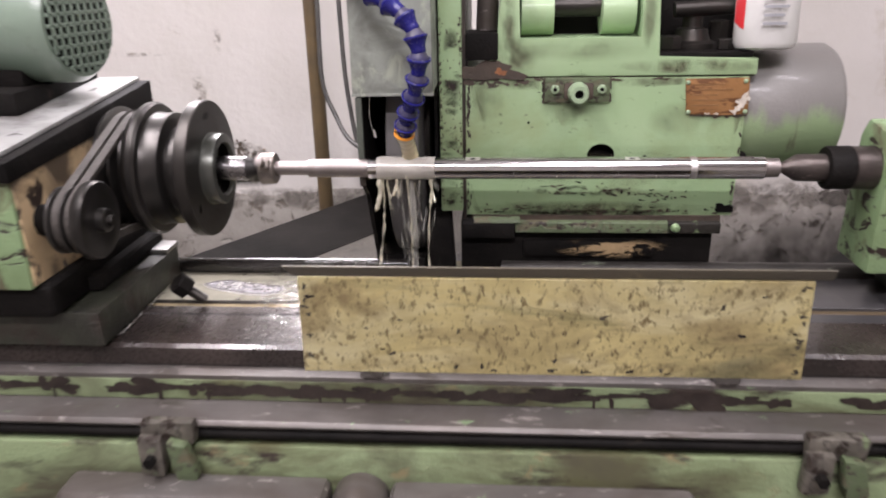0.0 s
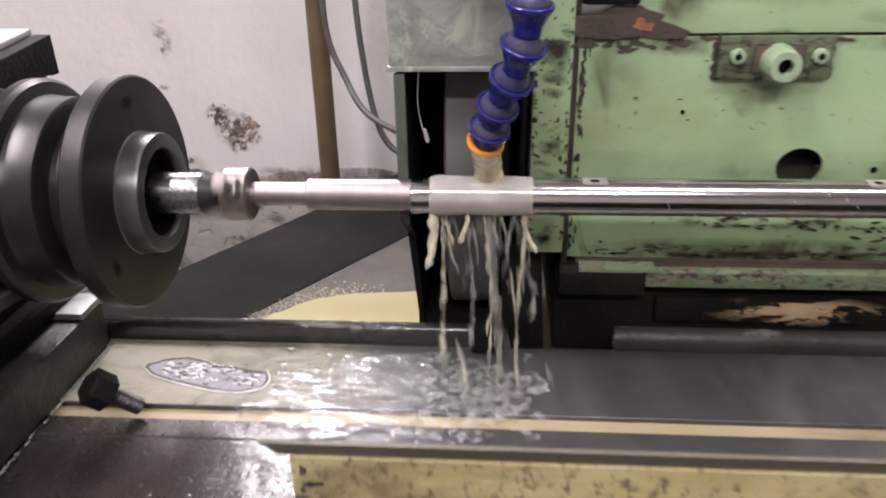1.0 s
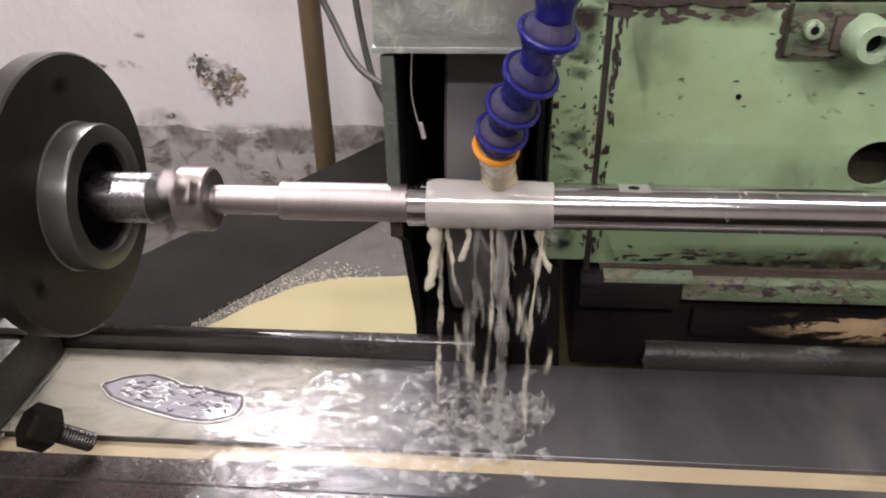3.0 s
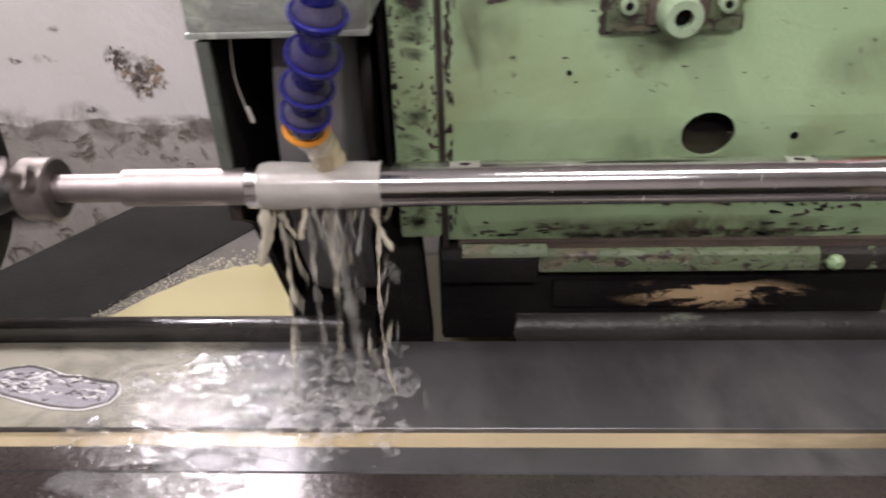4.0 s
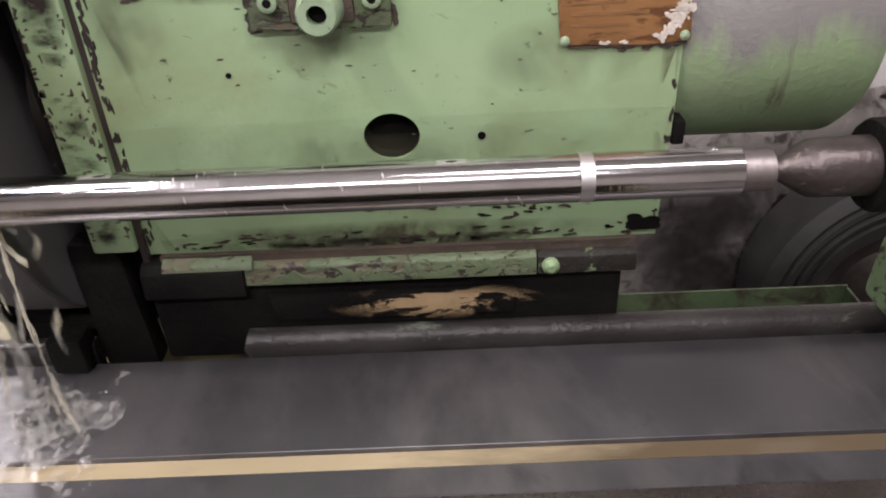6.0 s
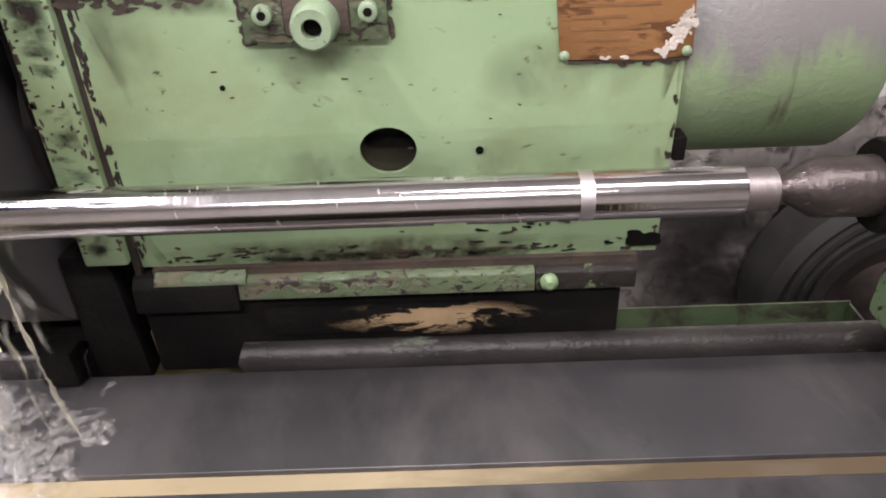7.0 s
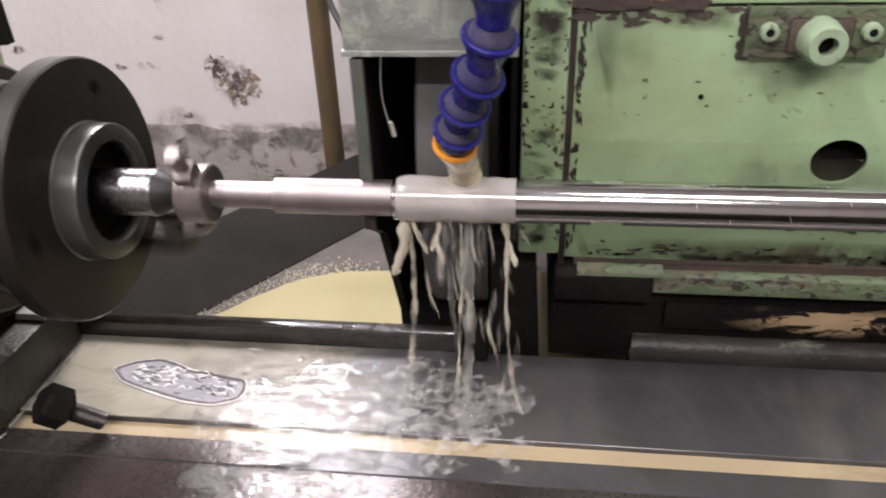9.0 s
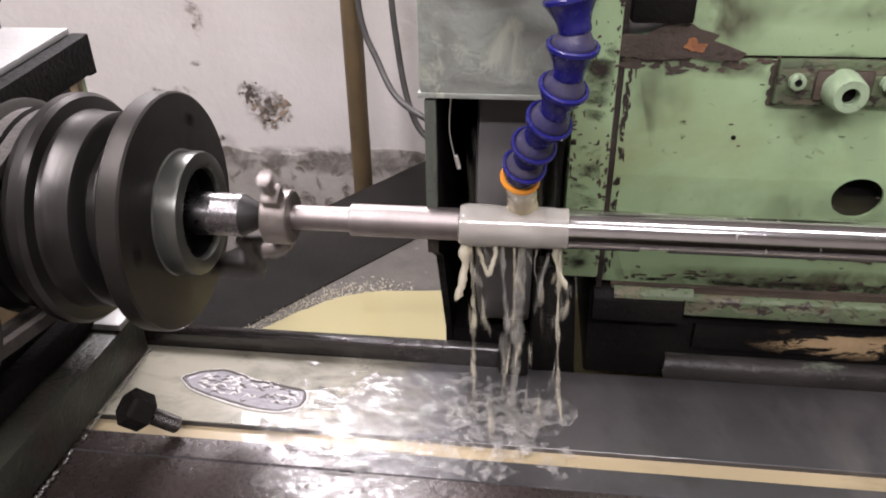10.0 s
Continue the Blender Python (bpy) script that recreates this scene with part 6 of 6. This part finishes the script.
        part("crown", bm, splash_milk if k % 4 else drop_water, r, smooth=180)
        bm = bmesh.new()
        for a in range(7):
            t = rnd.uniform(0, 6.28)
            bmesh.ops.create_icosphere(bm, subdivisions=1, radius=rnd.uniform(0.0005, 0.0012), matrix=Matrix.Translation((rad * 1.3 * math.cos(t), rad * 1.3 * math.sin(t), rnd.uniform(0.001, 0.009))))
        tagged(part("spray", bm, drop_water, r, smooth=180), kind="stuff")
        r.location = (x, y, 0.9440)
        pieces.append((r, x, y))
    f = thing("mirror_patch", "mirroring water patch with its reflection put into grey colour", "foam patch")
    CARRIED.append(f)
    out = [(-0.360, 0.017), (-0.350, 0.026), (-0.333, 0.0305), (-0.316, 0.0265), (-0.304, 0.0205), (-0.290, 0.0190), (-0.275, 0.0150), (-0.260, 0.0125), (-0.256, 0.003), (-0.258, -0.006), (-0.272, -0.0125),
           (-0.292, -0.0115), (-0.312, -0.0065), (-0.330, -0.001), (-0.348, 0.006)]
    ring_pts = [p for i in range(len(out)) for p in (curve_points([(*out[i - 1], 0), (*out[i], 0), (*out[(i + 1) % len(out)], 0)], 9)[4:8])]
    bm = bmesh.new()
    prism(bm, [(p.x, p.y) for p in ring_pts], 0.9440, 0.9447, "z")
    part("mirror_film", bm, mirror_film, f, smooth=None)
    c = Vector((-0.306, 0.0095, 0.0))
    for name, grow, z, rr, m, lab in (("foam_rim", 1.0, 0.9443, 0.0008, foam_white, "pale raised foam rim"), ("foam_edge", 0.0, 0.9445, 0.0012, foam_line, "dark wet line inside the rim")):
        loop = []
        for p in ring_pts:
            q = Vector((p.x, p.y, 0))
            d = (q - c).normalized()
            loop.append(Vector((*(q + d * (0.0009 if grow else -0.0009)).xy, z)))
        bm = bmesh.new()
        sweep(bm, loop + [loop[0]], rr, 8, [rr * (0.75 + 0.5 * (0.5 + noise.noise(v * 160))) for v in loop + [loop[0]]])
        part(name, bm, m, f, lab)
    # wrinkles alternate dark and white to paint the relief's reflections
    for k in range(80):
        x = rnd.uniform(-0.342, -0.266)
        y = 0.0095 + rnd.uniform(-0.014, 0.014) * (1 - 2.6 * abs(x + 0.306) / 0.2) - 0.16 * (x + 0.306)
        n = rnd.uniform(0.002, 0.010)
        bm = bmesh.new()
        pts = curve_points([(x - n / 2, y + rnd.gauss(0, 0.0006), 0.9446), (x - n / 6, y + rnd.gauss(0, 0.001), 0.9447), (x + n / 6, y + rnd.gauss(0, 0.001), 0.9447), (x + n / 2, y - 0.001 + rnd.gauss(0, 0.0006), 0.9446)], 12)
        sweep(bm, pts, 0.0005, 6, [0.0006 * (0.3 + 1.1 * math.sin(math.pi * q / 11)) for q in range(12)])
        part("film_wrinkle", bm, foam_line if k % 2 else foam_white, f, smooth=180)
    # beads and runs on the dark front of the table
    d = thing("coolant_beads", "bright coolant beads on the dark table front", "coolant beads", kind="stuff")
    CARRIED.append(d)
    bm = bmesh.new()
    for k in range(420):
        x, y = rnd.gauss(-0.215, 0.035), rnd.uniform(-0.125, -0.055)
        if x > -0.165:
            continue
        r = rnd.uniform(0.0003, 0.0011)
        bmesh.ops.create_icosphere(bm, subdivisions=1, radius=1, matrix=Matrix.Translation((x, y, 0.9418)) @ Matrix.Diagonal((r * rnd.uniform(0.8, 2.2), r, 0.0006, 1)))
    part("beads", bm, drop_water, d, smooth=180)
    return pieces


# ---- movement ----
STEPS = [k / 30 for k in range(301)]
TRAVERSE = [(0, -0.0077), (0.5, -0.0086), (1.0, -0.0104), (1.6, -0.0114), (2.2, -0.0108), (3.5, -0.0074), (4.5, -0.0026), (5.2, -0.0004), (6.2, 0.0008), (7.5, 0.0012), (8.5, -0.0006), (9.2, -0.0004), (10.0, 0.0015)]


def slide(t):
    for (a, u), (b, v) in zip(TRAVERSE, TRAVERSE[1:]):
        if t <= b:
            f = (t - a) / (b - a)
            f = f * f * (3 - 2 * f)
            return u + (v - u) * f
    return TRAVERSE[-1][1]


def motions(made, small, stone, streams, drops, pieces):
    for ob in CARRIED:
        walk(ob, [(t, pose(slide(t), 0, 0)) for t in STEPS[::6]])
    for ob in made:
        walk(ob, [(t, pose(slide(t), 0, AX, -(25 + 716.5 * (9.8 - t)))) for t in STEPS])
    walk(small, [(t, pose(slide(t), -0.14, 1.083, 1490 * t)) for t in STEPS])
    walk(stone, [(t, pose(0, 0.1635, AX, -1700 * t)) for t in STEPS])
    for k, (ob, x, y, z) in enumerate(streams):
        walk(ob, [(t, pose(x + 0.0012 * math.sin(17 * t + k), y, z, 5 * math.sin(23 * t + 2 * k), 4 * math.sin(19 * t + k), 35 * math.sin(9 * t + 1.7 * k))) for t in STEPS[::2]])
    for ob, x, y, period, phase, vx, vy in drops:
        rows = []
        for t in STEPS:
            u = ((t / period + phase) % 1.0) * period
            rows.append((t, pose(x + vx * u, y + vy * u, AX + 0.002 - 0.12 * u - 2.6 * u * u - (0.02 if u > 0.24 else 0), 0, 0, 30 * phase)))
        walk(ob, rows)
    for k, (ob, x, y) in enumerate(pieces):
        if k == 0:
            walk(ob, [(t, pose(0.0035 * math.sin(14 * t), 0.0025 * math.sin(11 * t + 1), 0.0003 * math.sin(25 * t))) for t in STEPS[::2]])
        else:
            walk(ob, [(t, pose(x + 0.010 * math.sin(5.3 * t + k), y + 0.006 * math.sin(7.1 * t + 2 * k), 0.9434 + 0.0012 * math.sin(21 * t + 1.3 * k), 0, 0, 40 * math.sin(3 * t + k))) for t in STEPS[::2]])


room()
bed()
table()
splash_plate()
headstock()
MADE, SMALL = spinners()
centres()
wheelhead()
STONE = wheel()
coolant_pan()
coolant_hose()
bottle()
STREAMS, DROPS = running_coolant()
PIECES = splashes()
motions(MADE, SMALL, STONE, STREAMS, DROPS, PIECES)
